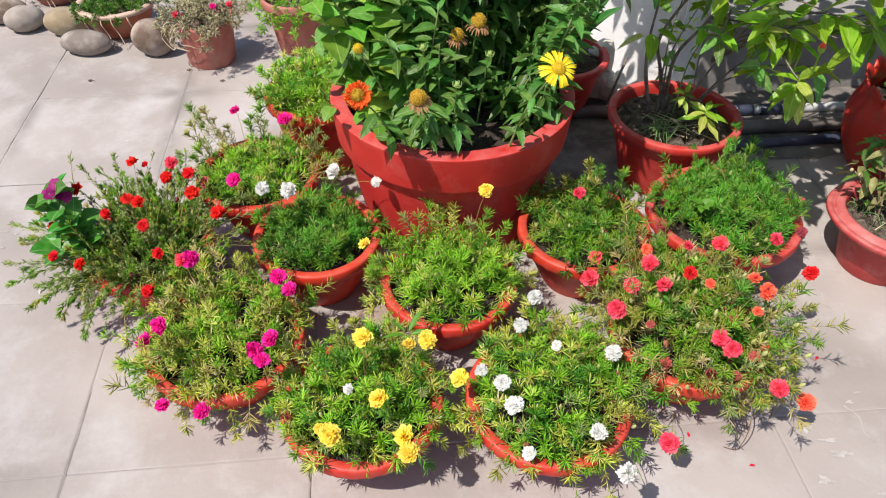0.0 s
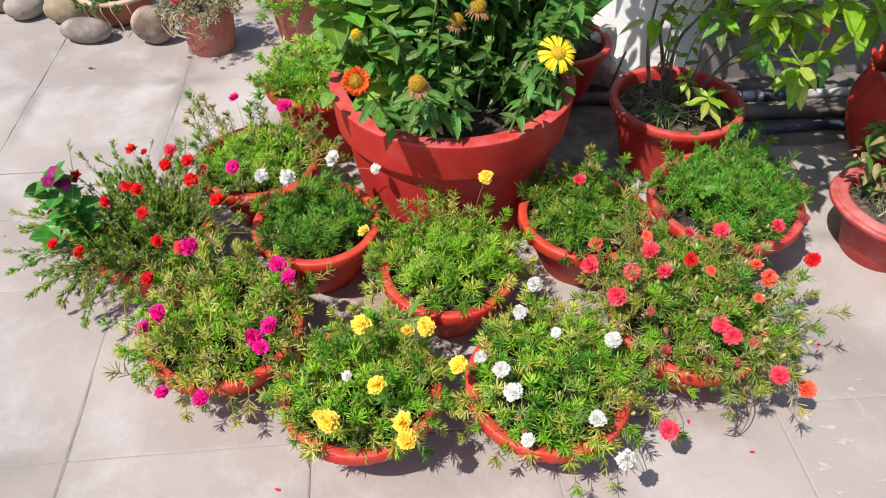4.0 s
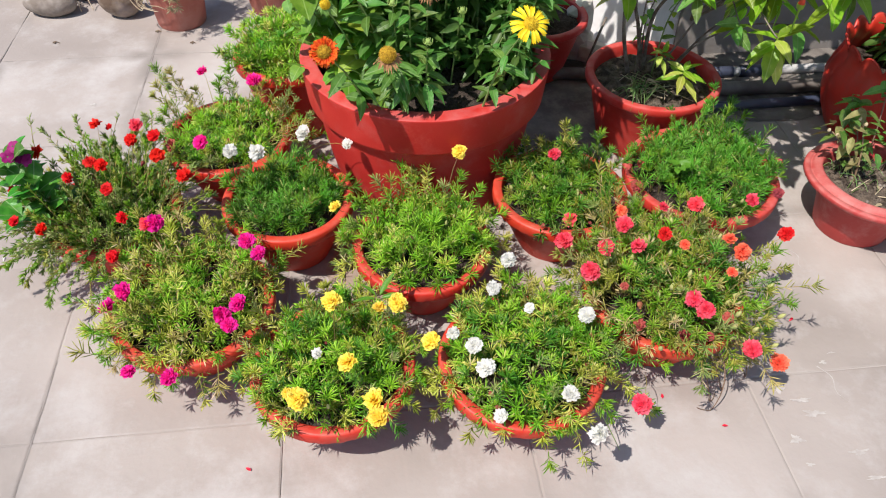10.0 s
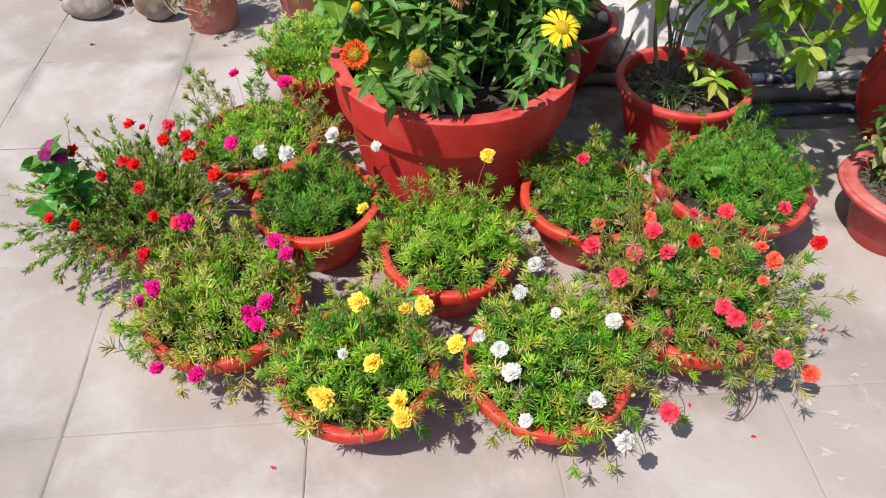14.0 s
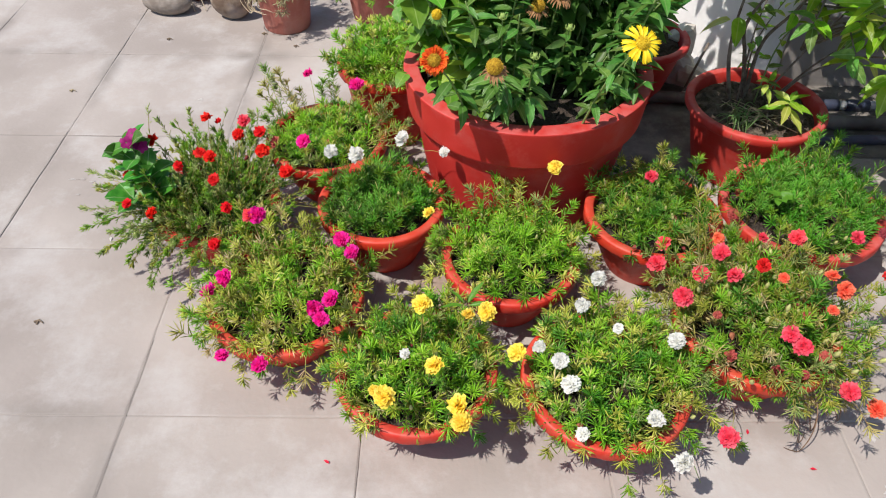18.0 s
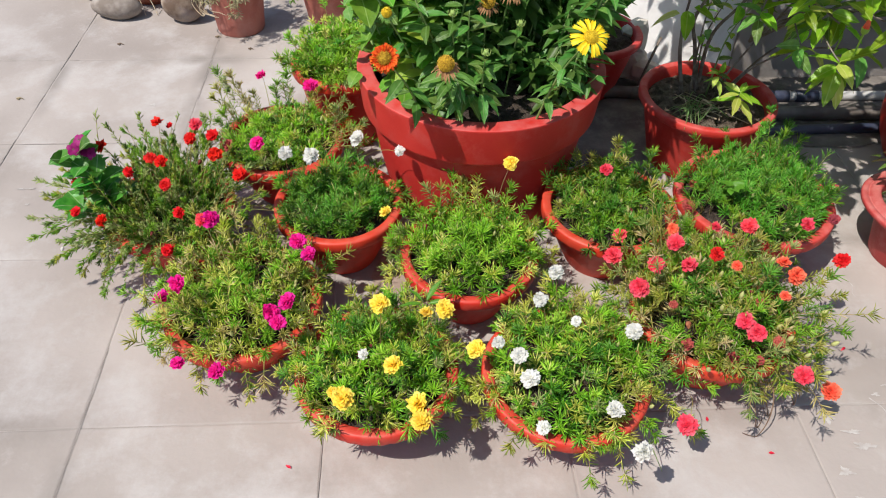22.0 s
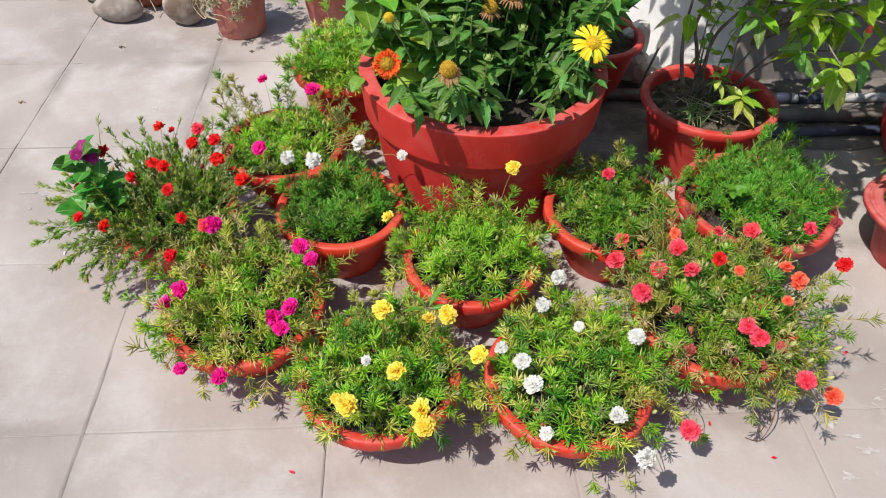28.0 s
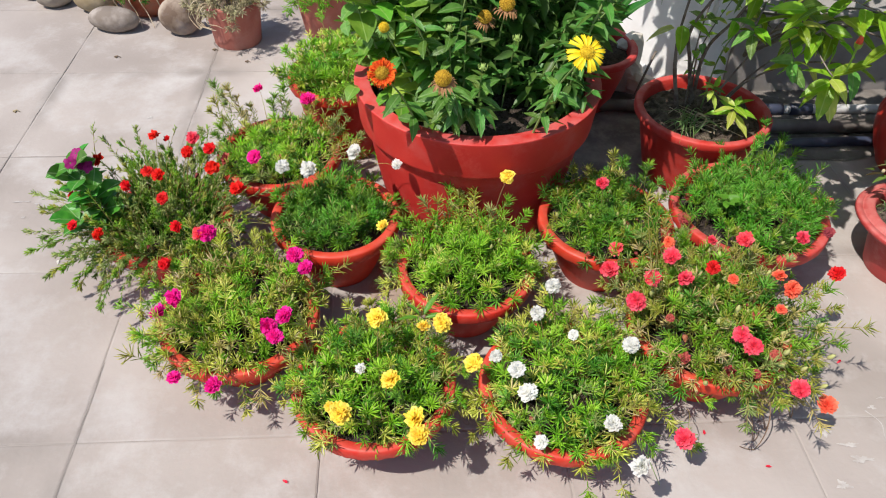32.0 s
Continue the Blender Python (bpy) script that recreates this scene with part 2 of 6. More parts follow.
M = {
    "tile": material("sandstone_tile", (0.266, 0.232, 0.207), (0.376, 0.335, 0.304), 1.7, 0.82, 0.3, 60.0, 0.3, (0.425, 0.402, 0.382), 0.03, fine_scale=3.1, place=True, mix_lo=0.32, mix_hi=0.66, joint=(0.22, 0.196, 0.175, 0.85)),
    "grout": material("cement_joint", (0.25, 0.222, 0.198), (0.365, 0.33, 0.298), 2.0, 0.95, 0.4, 150.0),
    "ground": material("dusty_ground", (0.36, 0.33, 0.29), (0.46, 0.42, 0.37), 0.8, 0.95, 0.3, 12.0),
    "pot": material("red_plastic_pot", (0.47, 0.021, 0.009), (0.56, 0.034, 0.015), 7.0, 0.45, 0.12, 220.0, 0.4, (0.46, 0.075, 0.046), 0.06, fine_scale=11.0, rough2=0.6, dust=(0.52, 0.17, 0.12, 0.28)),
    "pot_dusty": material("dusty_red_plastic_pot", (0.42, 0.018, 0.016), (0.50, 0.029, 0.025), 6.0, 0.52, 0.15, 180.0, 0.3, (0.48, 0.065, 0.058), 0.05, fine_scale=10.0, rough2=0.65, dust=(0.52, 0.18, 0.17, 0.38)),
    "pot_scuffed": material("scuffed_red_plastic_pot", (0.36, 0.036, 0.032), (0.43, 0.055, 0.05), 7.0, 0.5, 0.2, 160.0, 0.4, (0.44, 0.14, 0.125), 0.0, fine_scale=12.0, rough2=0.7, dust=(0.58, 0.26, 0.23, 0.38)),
    "pot_wavy": material("glossy_red_plastic_pot", (0.50, 0.026, 0.014), (0.58, 0.04, 0.022), 5.0, 0.42, 0.06, 150.0, 0.4, (0.42, 0.06, 0.04), fine_scale=8.0),
    "pot_brown": material("faded_terracotta_pot", (0.32, 0.10, 0.075), (0.41, 0.145, 0.11), 9.0, 0.7, 0.2, 180.0, 0.4, (0.42, 0.21, 0.17), fine_scale=7.0),
    "soil": material("dry_soil", (0.10, 0.075, 0.055), (0.24, 0.19, 0.145), 40.0, 0.95, 1.0, 120.0, 0.2, (0.30, 0.25, 0.20), fine_scale=30.0, depth=0.012),
    "soil_dark": material("dark_soil", (0.030, 0.022, 0.017), (0.072, 0.054, 0.042), 60.0, 0.9, 1.0, 160.0, 0.3, (0.09, 0.07, 0.055), fine_scale=70.0, depth=0.012),
    "moss": material("moss_rose_leaf", (0.130, 0.370, 0.014), (0.240, 0.530, 0.030), 26.0, 0.34, 0.0, spec=0.42, fine=(0.372, 0.548, 0.050), fine_scale=13.0, vary=0.13, island=True, mix_lo=0.41, mix_hi=0.58, trans=0.20, dry=(0.52, 0.56, 0.17, 0.02)),
    "moss_bright": material("moss_rose_leaf_bright", (0.215, 0.500, 0.016), (0.335, 0.625, 0.038), 26.0, 0.34, 0.0, spec=0.42, fine=(0.43, 0.66, 0.075), fine_scale=13.0, vary=0.13, island=True, mix_lo=0.41, mix_hi=0.58, trans=0.20, dry=(0.6, 0.62, 0.18, 0.02)),
    "moss_grey": material("moss_rose_leaf_grey", (0.139, 0.235, 0.042), (0.337, 0.429, 0.115), 26.0, 0.34, 0.0, spec=0.42, fine=(0.378, 0.411, 0.146), fine_scale=13.0, vary=0.13, island=True, mix_lo=0.41, mix_hi=0.58, trans=0.20, dry=(0.52, 0.44, 0.26, 0.05)),
    "moss_dark": material("moss_rose_leaf_dark", (0.033, 0.117, 0.008), (0.099, 0.244, 0.019), 26.0, 0.34, 0.0, spec=0.42, fine=(0.176, 0.306, 0.034), fine_scale=13.0, vary=0.13, island=True, mix_lo=0.41, mix_hi=0.58, trans=0.20, dry=(0.42, 0.46, 0.14, 0.01)),
    "moss_lush": material("moss_rose_leaf_lush", (0.057, 0.214, 0.013), (0.126, 0.356, 0.034), 26.0, 0.34, 0.0, spec=0.42, fine=(0.189, 0.368, 0.058), fine_scale=13.0, vary=0.13, island=True, mix_lo=0.41, mix_hi=0.58, trans=0.20, dry=(0.46, 0.5, 0.16, 0.02)),
    "moss_vivid": material("moss_rose_leaf_vivid", (0.075, 0.30, 0.016), (0.160, 0.47, 0.040), 26.0, 0.34, 0.0, spec=0.42, fine=(0.24, 0.48, 0.07), fine_scale=13.0, vary=0.13, island=True, mix_lo=0.41, mix_hi=0.58, trans=0.20, dry=(0.46, 0.5, 0.16, 0.02)),
    "moss_olive": material("moss_rose_leaf_olive", (0.176, 0.232, 0.017), (0.389, 0.409, 0.058), 26.0, 0.34, 0.0, spec=0.42, fine=(0.468, 0.387, 0.106), fine_scale=13.0, vary=0.13, island=True, mix_lo=0.41, mix_hi=0.58, trans=0.20, dry=(0.58, 0.46, 0.24, 0.05)),
    "moss_pale": material("moss_rose_leaf_pale", (0.301, 0.395, 0.029), (0.528, 0.559, 0.077), 26.0, 0.34, 0.0, spec=0.42, fine=(0.585, 0.509, 0.153), fine_scale=13.0, vary=0.13, island=True, mix_lo=0.41, mix_hi=0.58, trans=0.20, dry=(0.66, 0.56, 0.3, 0.06)),
    "moss_tip": material("moss_rose_shoot_tip", (0.449, 0.558, 0.046), (0.672, 0.697, 0.139), 26.0, 0.34, 0.0, spec=0.42, fine=(0.690, 0.645, 0.202), fine_scale=13.0, vary=0.13, island=True, mix_lo=0.41, mix_hi=0.58, trans=0.20, dry=(0.7, 0.6, 0.34, 0.04)),
    "moss_straw": material("straw_coloured_shoot", (0.38, 0.36, 0.075), (0.60, 0.52, 0.17), 26.0, 0.5, 0.0, spec=0.5, fine=(0.546, 0.366, 0.273), fine_scale=13.0, vary=0.13, island=True, mix_lo=0.41, mix_hi=0.58, trans=0.20, dry=(0.62, 0.48, 0.3, 0.08)),
    "moss_mid": material("moss_rose_leaf_mid", (0.081, 0.222, 0.008), (0.196, 0.404, 0.020), 26.0, 0.34, 0.0, spec=0.42, fine=(0.322, 0.442, 0.050), fine_scale=13.0, vary=0.13, island=True, mix_lo=0.41, mix_hi=0.58, trans=0.20, dry=(0.46, 0.48, 0.16, 0.02)),
    "bud": material("moss_rose_bud", (0.42, 0.46, 0.14), (0.62, 0.55, 0.28), 30.0, 0.5, vary=0.25, island=True, trans=0.2),
    "leaf": material("broad_leaf", (0.105, 0.245, 0.038), (0.19, 0.345, 0.065), 3.0, 0.46, 0.25, 9.0, 0.45, vary=0.36, trans=0.42, depth=0.02, rib=(0.30, 0.46, 0.16)),
    "climber": material("climber_leaf", (0.115, 0.31, 0.024), (0.20, 0.41, 0.046), 3.0, 0.46, 0.2, 9.0, 0.4, vary=0.3, trans=0.4, depth=0.02, rib=(0.36, 0.52, 0.15)),
    "climber_young": material("young_climber_leaf", (0.34, 0.52, 0.05), (0.46, 0.60, 0.09), 3.0, 0.46, 0.2, 9.0, 0.4, vary=0.2, trans=0.5, depth=0.02, rib=(0.5, 0.62, 0.2)),
    "leaf_dark": material("dark_broad_leaf", (0.075, 0.20, 0.03), (0.12, 0.28, 0.048), 3.0, 0.40, 0.2, 9.0, 0.5, vary=0.3, trans=0.36, depth=0.02, rib=(0.22, 0.36, 0.12)),
    "leaf_rest": material("broad_leaf_mass", (0.072, 0.195, 0.034), (0.125, 0.27, 0.05), 25.0, 0.45, 0.0, spec=0.5, vary=0.34, island=True, trans=0.45),
    "hibiscus": material("hibiscus_leaf", (0.17, 0.38, 0.016), (0.31, 0.52, 0.03), 2.5, 0.36, 0.15, 9.0, 0.5, vary=0.35, trans=0.48, depth=0.02, rib=(0.42, 0.58, 0.12)),
    "hibiscus_yellow": material("yellowing_leaf", (0.44, 0.58, 0.07), (0.60, 0.66, 0.14), 2.5, 0.40, 0.15, 9.0, 0.5, vary=0.2, trans=0.48, depth=0.02, rib=(0.66, 0.70, 0.25)),
    "hibiscus_rest": material("hibiscus_leaf_mass", (0.08, 0.24, 0.02), (0.15, 0.32, 0.03), 18.0, 0.4, 0.0, spec=0.5, vary=0.35, island=True, trans=0.4),
    "grass": material("grass_blade", (0.15, 0.28, 0.08), (0.25, 0.36, 0.12), 15.0, 0.5, vary=0.3, island=True, trans=0.3),
    "bark": material("grey_bark", (0.10, 0.075, 0.058), (0.19, 0.155, 0.125), 40.0, 0.85, 0.6, 140.0, fine=(0.24, 0.21, 0.18), fine_scale=20.0),
    "green_stem": material("green_stem", (0.14, 0.24, 0.06), (0.20, 0.27, 0.09), 30.0, 0.5),
    "root": material("dry_root", (0.42, 0.33, 0.21), (0.56, 0.47, 0.33), 30.0, 0.8),
    "white_wall": material("whitewashed_wall", (0.66, 0.655, 0.64), (0.77, 0.765, 0.75), 4.0, 0.85, 0.5, 50.0, 0.3, (0.58, 0.56, 0.53), fine_scale=3.0),
    "grey_wall": material("grey_cement_wall", (0.22, 0.202, 0.186), (0.32, 0.295, 0.272), 5.0, 0.9, 0.5, 60.0, 0.3, (0.28, 0.255, 0.233), fine_scale=4.0),
    "slab": material("stone_slab", (0.20, 0.19, 0.18), (0.30, 0.285, 0.27), 6.0, 0.85, 0.4, 70.0, 0.3),
    "pipe_grey": material("grey_plastic_pipe", (0.075, 0.064, 0.056), (0.14, 0.122, 0.108), 12.0, 0.5, 0.1, 90.0, 0.5, (0.20, 0.18, 0.16), fine_scale=9.0),
    "pipe_blue": material("blue_plastic_pipe", (0.026, 0.036, 0.066), (0.060, 0.066, 0.098), 12.0, 0.4, 0.1, 90.0),
    "pipe_white": material("white_plastic_pipe", (0.42, 0.42, 0.41), (0.58, 0.57, 0.55), 12.0, 0.4, 0.1, 90.0),
    "stone_grey": material("river_stone", (0.165, 0.135, 0.112), (0.30, 0.262, 0.232), 13.0, 0.75, 0.5, 60.0, 0.3, (0.17, 0.135, 0.11), vary=0.08, fine_scale=9.0, mix_lo=0.40, mix_hi=0.60),
    "stone_tan": material("tan_river_stone", (0.13, 0.088, 0.062), (0.35, 0.285, 0.225), 11.0, 0.75, 0.5, 60.0, 0.3, (0.21, 0.185, 0.195), fine_scale=8.0, mix_lo=0.40, mix_hi=0.60),
    "stone_ochre": material("ochre_river_stone", (0.24, 0.185, 0.11), (0.37, 0.305, 0.20), 9.0, 0.75, 0.5, 60.0, 0.3, (0.20, 0.16, 0.12), fine_scale=7.0, mix_lo=0.40, mix_hi=0.60),
    "stone_pale": material("pale_river_stone", (0.25, 0.21, 0.175), (0.38, 0.335, 0.29), 10.0, 0.8, 0.5, 60.0, 0.3, (0.28, 0.23, 0.18), fine_scale=8.0, mix_lo=0.40, mix_hi=0.60),
    "glaze": material("brown_glazed_bowl", (0.33, 0.062, 0.027), (0.43, 0.11, 0.05), 8.0, 0.4, 0.1, 120.0, 0.5, (0.30, 0.16, 0.10), fine_scale=10.0),
    "glaze_rim": material("pale_bowl_rim", (0.46, 0.30, 0.22), (0.56, 0.40, 0.31), 15.0, 0.6, 0.2, 120.0),
    "gold": material("golden_ray_petal", (0.90, 0.60, 0.012), (0.94, 0.70, 0.03), 60.0, 0.5, 0.15, 300.0, 0.25, trans=0.25),
    "gold_disc": material("yellow_flower_disc", (0.66, 0.44, 0.015), (0.80, 0.60, 0.05), 300.0, 0.8, 0.8, 500.0, 0.2),
    "flame": material("flame_ray_petal", (0.62, 0.045, 0.010), (0.86, 0.19, 0.02), 160.0, 0.55, 0.15, 300.0, 0.25, trans=0.2, heart=(0.36, 0.010, 0.006)),
    "rust_disc": material("rust_flower_disc", (0.34, 0.19, 0.02), (0.60, 0.40, 0.04), 260.0, 0.85, 0.8, 500.0, 0.2),
    "husk": material("dry_brown_husk", (0.22, 0.105, 0.045), (0.36, 0.21, 0.10), 120.0, 0.85, 0.5, 300.0, 0.2),
    "violet": material("violet_petal", (0.20, 0.004, 0.085), (0.33, 0.012, 0.16), 60.0, 0.55, 0.1, 300.0, 0.25, trans=0.2),
    "head": material("unopened_flower_head", (0.24, 0.38, 0.08), (0.36, 0.48, 0.14), 90.0, 0.6, trans=0.15),
    "globe": material("violet_globe_head", (0.34, 0.012, 0.19), (0.50, 0.05, 0.30), 90.0, 0.7, 0.4, 300.0, 0.25, trans=0.15),
    "paddle": material("deep_green_paddle_leaf", (0.03, 0.13, 0.016), (0.055, 0.19, 0.028), 3.0, 0.35, 0.2, 8.0, 0.5, vary=0.2, trans=0.3, depth=0.02, rib=(0.12, 0.26, 0.07)),
    "chalk": material("chalky_scuff", (0.34, 0.31, 0.285), (0.45, 0.425, 0.40), 45.0, 0.9),
    "plaster": material("broken_plaster", (0.52, 0.47, 0.41), (0.70, 0.66, 0.60), 14.0, 0.9, 0.6, 60.0, 0.3, (0.40, 0.34, 0.28), fine_scale=9.0),
    "wither": material("withered_petal", (0.34, 0.045, 0.05), (0.46, 0.11, 0.09), 60.0, 0.7, 0.2, 300.0, 0.2, vary=0.2, trans=0.15),
    "wither_dark": material("dark_withered_bloom", (0.16, 0.035, 0.028), (0.30, 0.09, 0.06), 90.0, 0.8, 0.3, 300.0, 0.2, vary=0.3, trans=0.1),
    # floor shade painted as a dark film, with some dirt spots
    "dirt": material("shade_and_dirt_film", (0.10, 0.09, 0.08), (0.20, 0.18, 0.16), 7.0, 0.9, 0.5, 90.0, 0.3, (0.24, 0.215, 0.19), fine_scale=14.0),
    # darker copy of the dry soil, with shade put into its colour
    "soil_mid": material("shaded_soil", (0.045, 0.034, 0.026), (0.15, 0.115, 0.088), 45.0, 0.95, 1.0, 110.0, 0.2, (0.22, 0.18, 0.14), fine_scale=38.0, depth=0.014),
    "husk_pale": material("dry_cream_head", (0.42, 0.35, 0.20), (0.55, 0.46, 0.30), 120.0, 0.85, 0.5, 300.0, 0.2),
    "periwinkle": material("glossy_periwinkle_leaf", (0.045, 0.19, 0.018), (0.10, 0.31, 0.035), 3.0, 0.38, 0.15, 8.0, 0.45, vary=0.3, trans=0.3, depth=0.02, rib=(0.34, 0.48, 0.22)),
    # floor soil tinted warm for the red light the pots throw back
    "warm_film": material("soil_and_red_bounce", (0.27, 0.21, 0.165), (0.36, 0.295, 0.245), 6.0, 0.95, 0.5, 90.0, 0.2, (0.22, 0.165, 0.125), fine_scale=22.0),
    "dry_leaf": material("dry_moss_rose_leaf", (0.26, 0.24, 0.12), (0.46, 0.40, 0.24), 26.0, 0.6, vary=0.3, island=True, trans=0.15),
    "grime": material("joint_grime", (0.215, 0.19, 0.17), (0.30, 0.27, 0.245), 14.0, 0.95, 0.4, 120.0, 0.2, place=True),
    "fading": material("fading_leaf", (0.20, 0.19, 0.07), (0.32, 0.29, 0.12), 3.0, 0.6, 0.2, 9.0, 0.3, vary=0.3, trans=0.3, depth=0.02),
    "litter": material("dry_litter", (0.16, 0.12, 0.08), (0.26, 0.20, 0.13), 50.0, 0.9, vary=0.3),
    "stem": material("moss_rose_stem", (0.30, 0.34, 0.08), (0.42, 0.27, 0.12), 25.0, 0.5, vary=0.3, island=True, trans=0.3),
    "stem_brown": material("dry_brown_stem", (0.16, 0.10, 0.06), (0.28, 0.19, 0.11), 25.0, 0.7, vary=0.3),
}
PETALS = {
    "yellow": ((0.91, 0.70, 0.075), (0.94, 0.82, 0.19), (0.90, 0.60, 0.025)),
    "white": ((0.80, 0.79, 0.77), (0.86, 0.86, 0.84), (0.76, 0.76, 0.68)),
    "magenta": ((0.80, 0.008, 0.27), (0.88, 0.04, 0.42), (0.70, 0.004, 0.20)),
    "red": ((0.78, 0.010, 0.010), (0.86, 0.025, 0.022), (0.64, 0.005, 0.008)),
    "scarlet": ((0.78, 0.020, 0.014), (0.84, 0.075, 0.05), (0.68, 0.008, 0.012)),
    "coral": ((0.84, 0.050, 0.100), (0.90, 0.18, 0.22), (0.68, 0.004, 0.035)),
    "orange": ((0.86, 0.15, 0.08), (0.92, 0.31, 0.17), (0.80, 0.03, 0.015)),
}
for key, (c1, c2, c3) in PETALS.items():
    M[key] = material(key + "_petal", c1, c2, 60.0, 0.6, 0.15, 300.0, 0.25, vary=0.08, trans=0.5 if key == "white" else 0.36, heart=c3)


# ---- building helpers ----
def mesh_of(name, verts, faces, mat, smooth=True):
    me = bpy.data.meshes.new(name)
    me.from_pydata([tuple(v) for v in verts], [], faces)
    if smooth:
        me.polygons.foreach_set("use_smooth", [True] * len(me.polygons))
    me.materials.append(mat)
    return me


def tri_mesh(name, verts, tris, mats, slots=None, smooth=True):
    """A mesh from numpy arrays of vertices and triangles."""
    me = bpy.data.meshes.new(name)
    verts, tris = np.asarray(verts, np.float32), np.asarray(tris, np.int32)
    me.vertices.add(len(verts))
    me.vertices.foreach_set("co", verts.ravel())
    me.loops.add(tris.size)
    me.loops.foreach_set("vertex_index", tris.ravel())
    me.polygons.add(len(tris))
    me.polygons.foreach_set("loop_start", np.arange(0, tris.size, 3, dtype=np.int32))
    me.polygons.foreach_set("loop_total", np.full(len(tris), 3, np.int32))
    if slots is not None:
        me.polygons.foreach_set("material_index", np.asarray(slots, np.int32))
    if smooth:
        me.polygons.foreach_set("use_smooth", np.ones(len(tris), bool))
    for m in mats:
        me.materials.append(m)
    me.update(calc_edges=True)
    me.validate()
    return me


def child(name, data, parent, m=None, label=""):
    ob = new(name, data)
    ob.parent = parent
    if m is not None:
        ob.matrix_basis = m
    return tagged(ob, label) if label else ob


def thing(name, at, label, category, group="", turn=0.0):
    ob = new(name)
    ob.empty_display_size = 0.05
    ob.matrix_basis = pose(*at, 0, 0, turn)
    return tagged(ob, label, category, group)


def lathe(profile, seg=64, wobble=0.0, seed=0, fn=None):
    """Spins (radius, height) pairs round z; fn may push each (r, z, angle, index)."""
    rng = np.random.default_rng(seed)
    ph = rng.uniform(0, 6.28, 3)
    v, f = [], []
    for i, (r, z) in enumerate(profile):
        for k in range(seg):
            a = 2 * math.pi * k / seg
            q = 1 + wobble * (math.sin(2 * a + ph[0]) + 0.6 * math.sin(3 * a + ph[1]) + 0.3 * math.sin(5 * a + ph[2]))
            rr, zz = r * q, z
            if fn:
                rr, zz = fn(rr, zz, a, i)
            v.append((rr * math.cos(a), rr * math.sin(a), zz))
    for i in range(len(profile) - 1):
        for k in range(seg):
            k2 = (k + 1) % seg
            f.append((i * seg + k, i * seg + k2, (i + 1) * seg + k2, (i + 1) * seg + k))
    return v, f


def basis(d):
    """Two directions square to each row of d."""
    ref = np.where(np.abs(d[..., 2:3]) < 0.9, np.array([0, 0, 1.0]), np.array([1.0, 0, 0]))
    u = np.cross(d, ref)
    u /= np.linalg.norm(u, axis=-1, keepdims=True) + 1e-9
    return u, np.cross(d, u)


def needles(p, d, length, width):
    """Plump needle leaves at p towards d: slim three-sided rods with pointed ends, bent a little."""
    n = len(p)
    u, w = basis(d)
    rs = np.random.default_rng(n)
    a = rs.uniform(0, 2.1, n)[:, None]
    bend = (u * rs.normal(0, 0.10, (n, 1)) + w * rs.normal(0, 0.10, (n, 1))) * length[:, None]
    L, W = length[:, None], width[:, None]
    v = np.empty((n, 7, 3))
    for r, (s, g) in enumerate(((0.04, 0.34), (0.70, 0.44))):
        mid = p + d * L * s + bend * s * s
        for k in range(3):
            t = a + 2.0944 * k
            v[:, 3 * r + k] = mid + (u * np.cos(t) + w * np.sin(t)) * W * g
    v[:, 6] = p + d * L + bend
    tri = []
    for k in range(3):
        q = (k + 1) % 3
        tri += [[k, q, 3 + q], [k, 3 + q, 3 + k], [6, 3 + k, 3 + q]]
    return v.reshape(-1, 3), (np.array(tri)[None] + 7 * np.arange(n)[:, None, None]).reshape(-1, 3)


def tubes(curves, radius):
    """Three-sided stems along curves of shape (n, k, 3)."""
    n, k, _ = curves.shape
    d = np.gradient(curves, axis=1)
    d /= np.linalg.norm(d, axis=-1, keepdims=True) + 1e-9
    u, w = basis(d)
    taper = np.linspace(1.0, 0.5, k)[None, :, None]
    ring = [curves + (u * math.cos(t) + w * math.sin(t)) * radius[:, None, None] * taper for t in (0, 2.094, 4.189)]
    v = np.stack(ring, 2).reshape(-1, 3)
    t = []
    for i in range(k - 1):
        for s in range(3):
            a, b, c, e = 3 * i + s, 3 * i + (s + 1) % 3, 3 * (i + 1) + (s + 1) % 3, 3 * (i + 1) + s
            t += [[a, b, c], [a, c, e]]
    t = np.array(t)
    return v, (t[None] + 3 * k * np.arange(n)[:, None, None]).reshape(-1, 3)


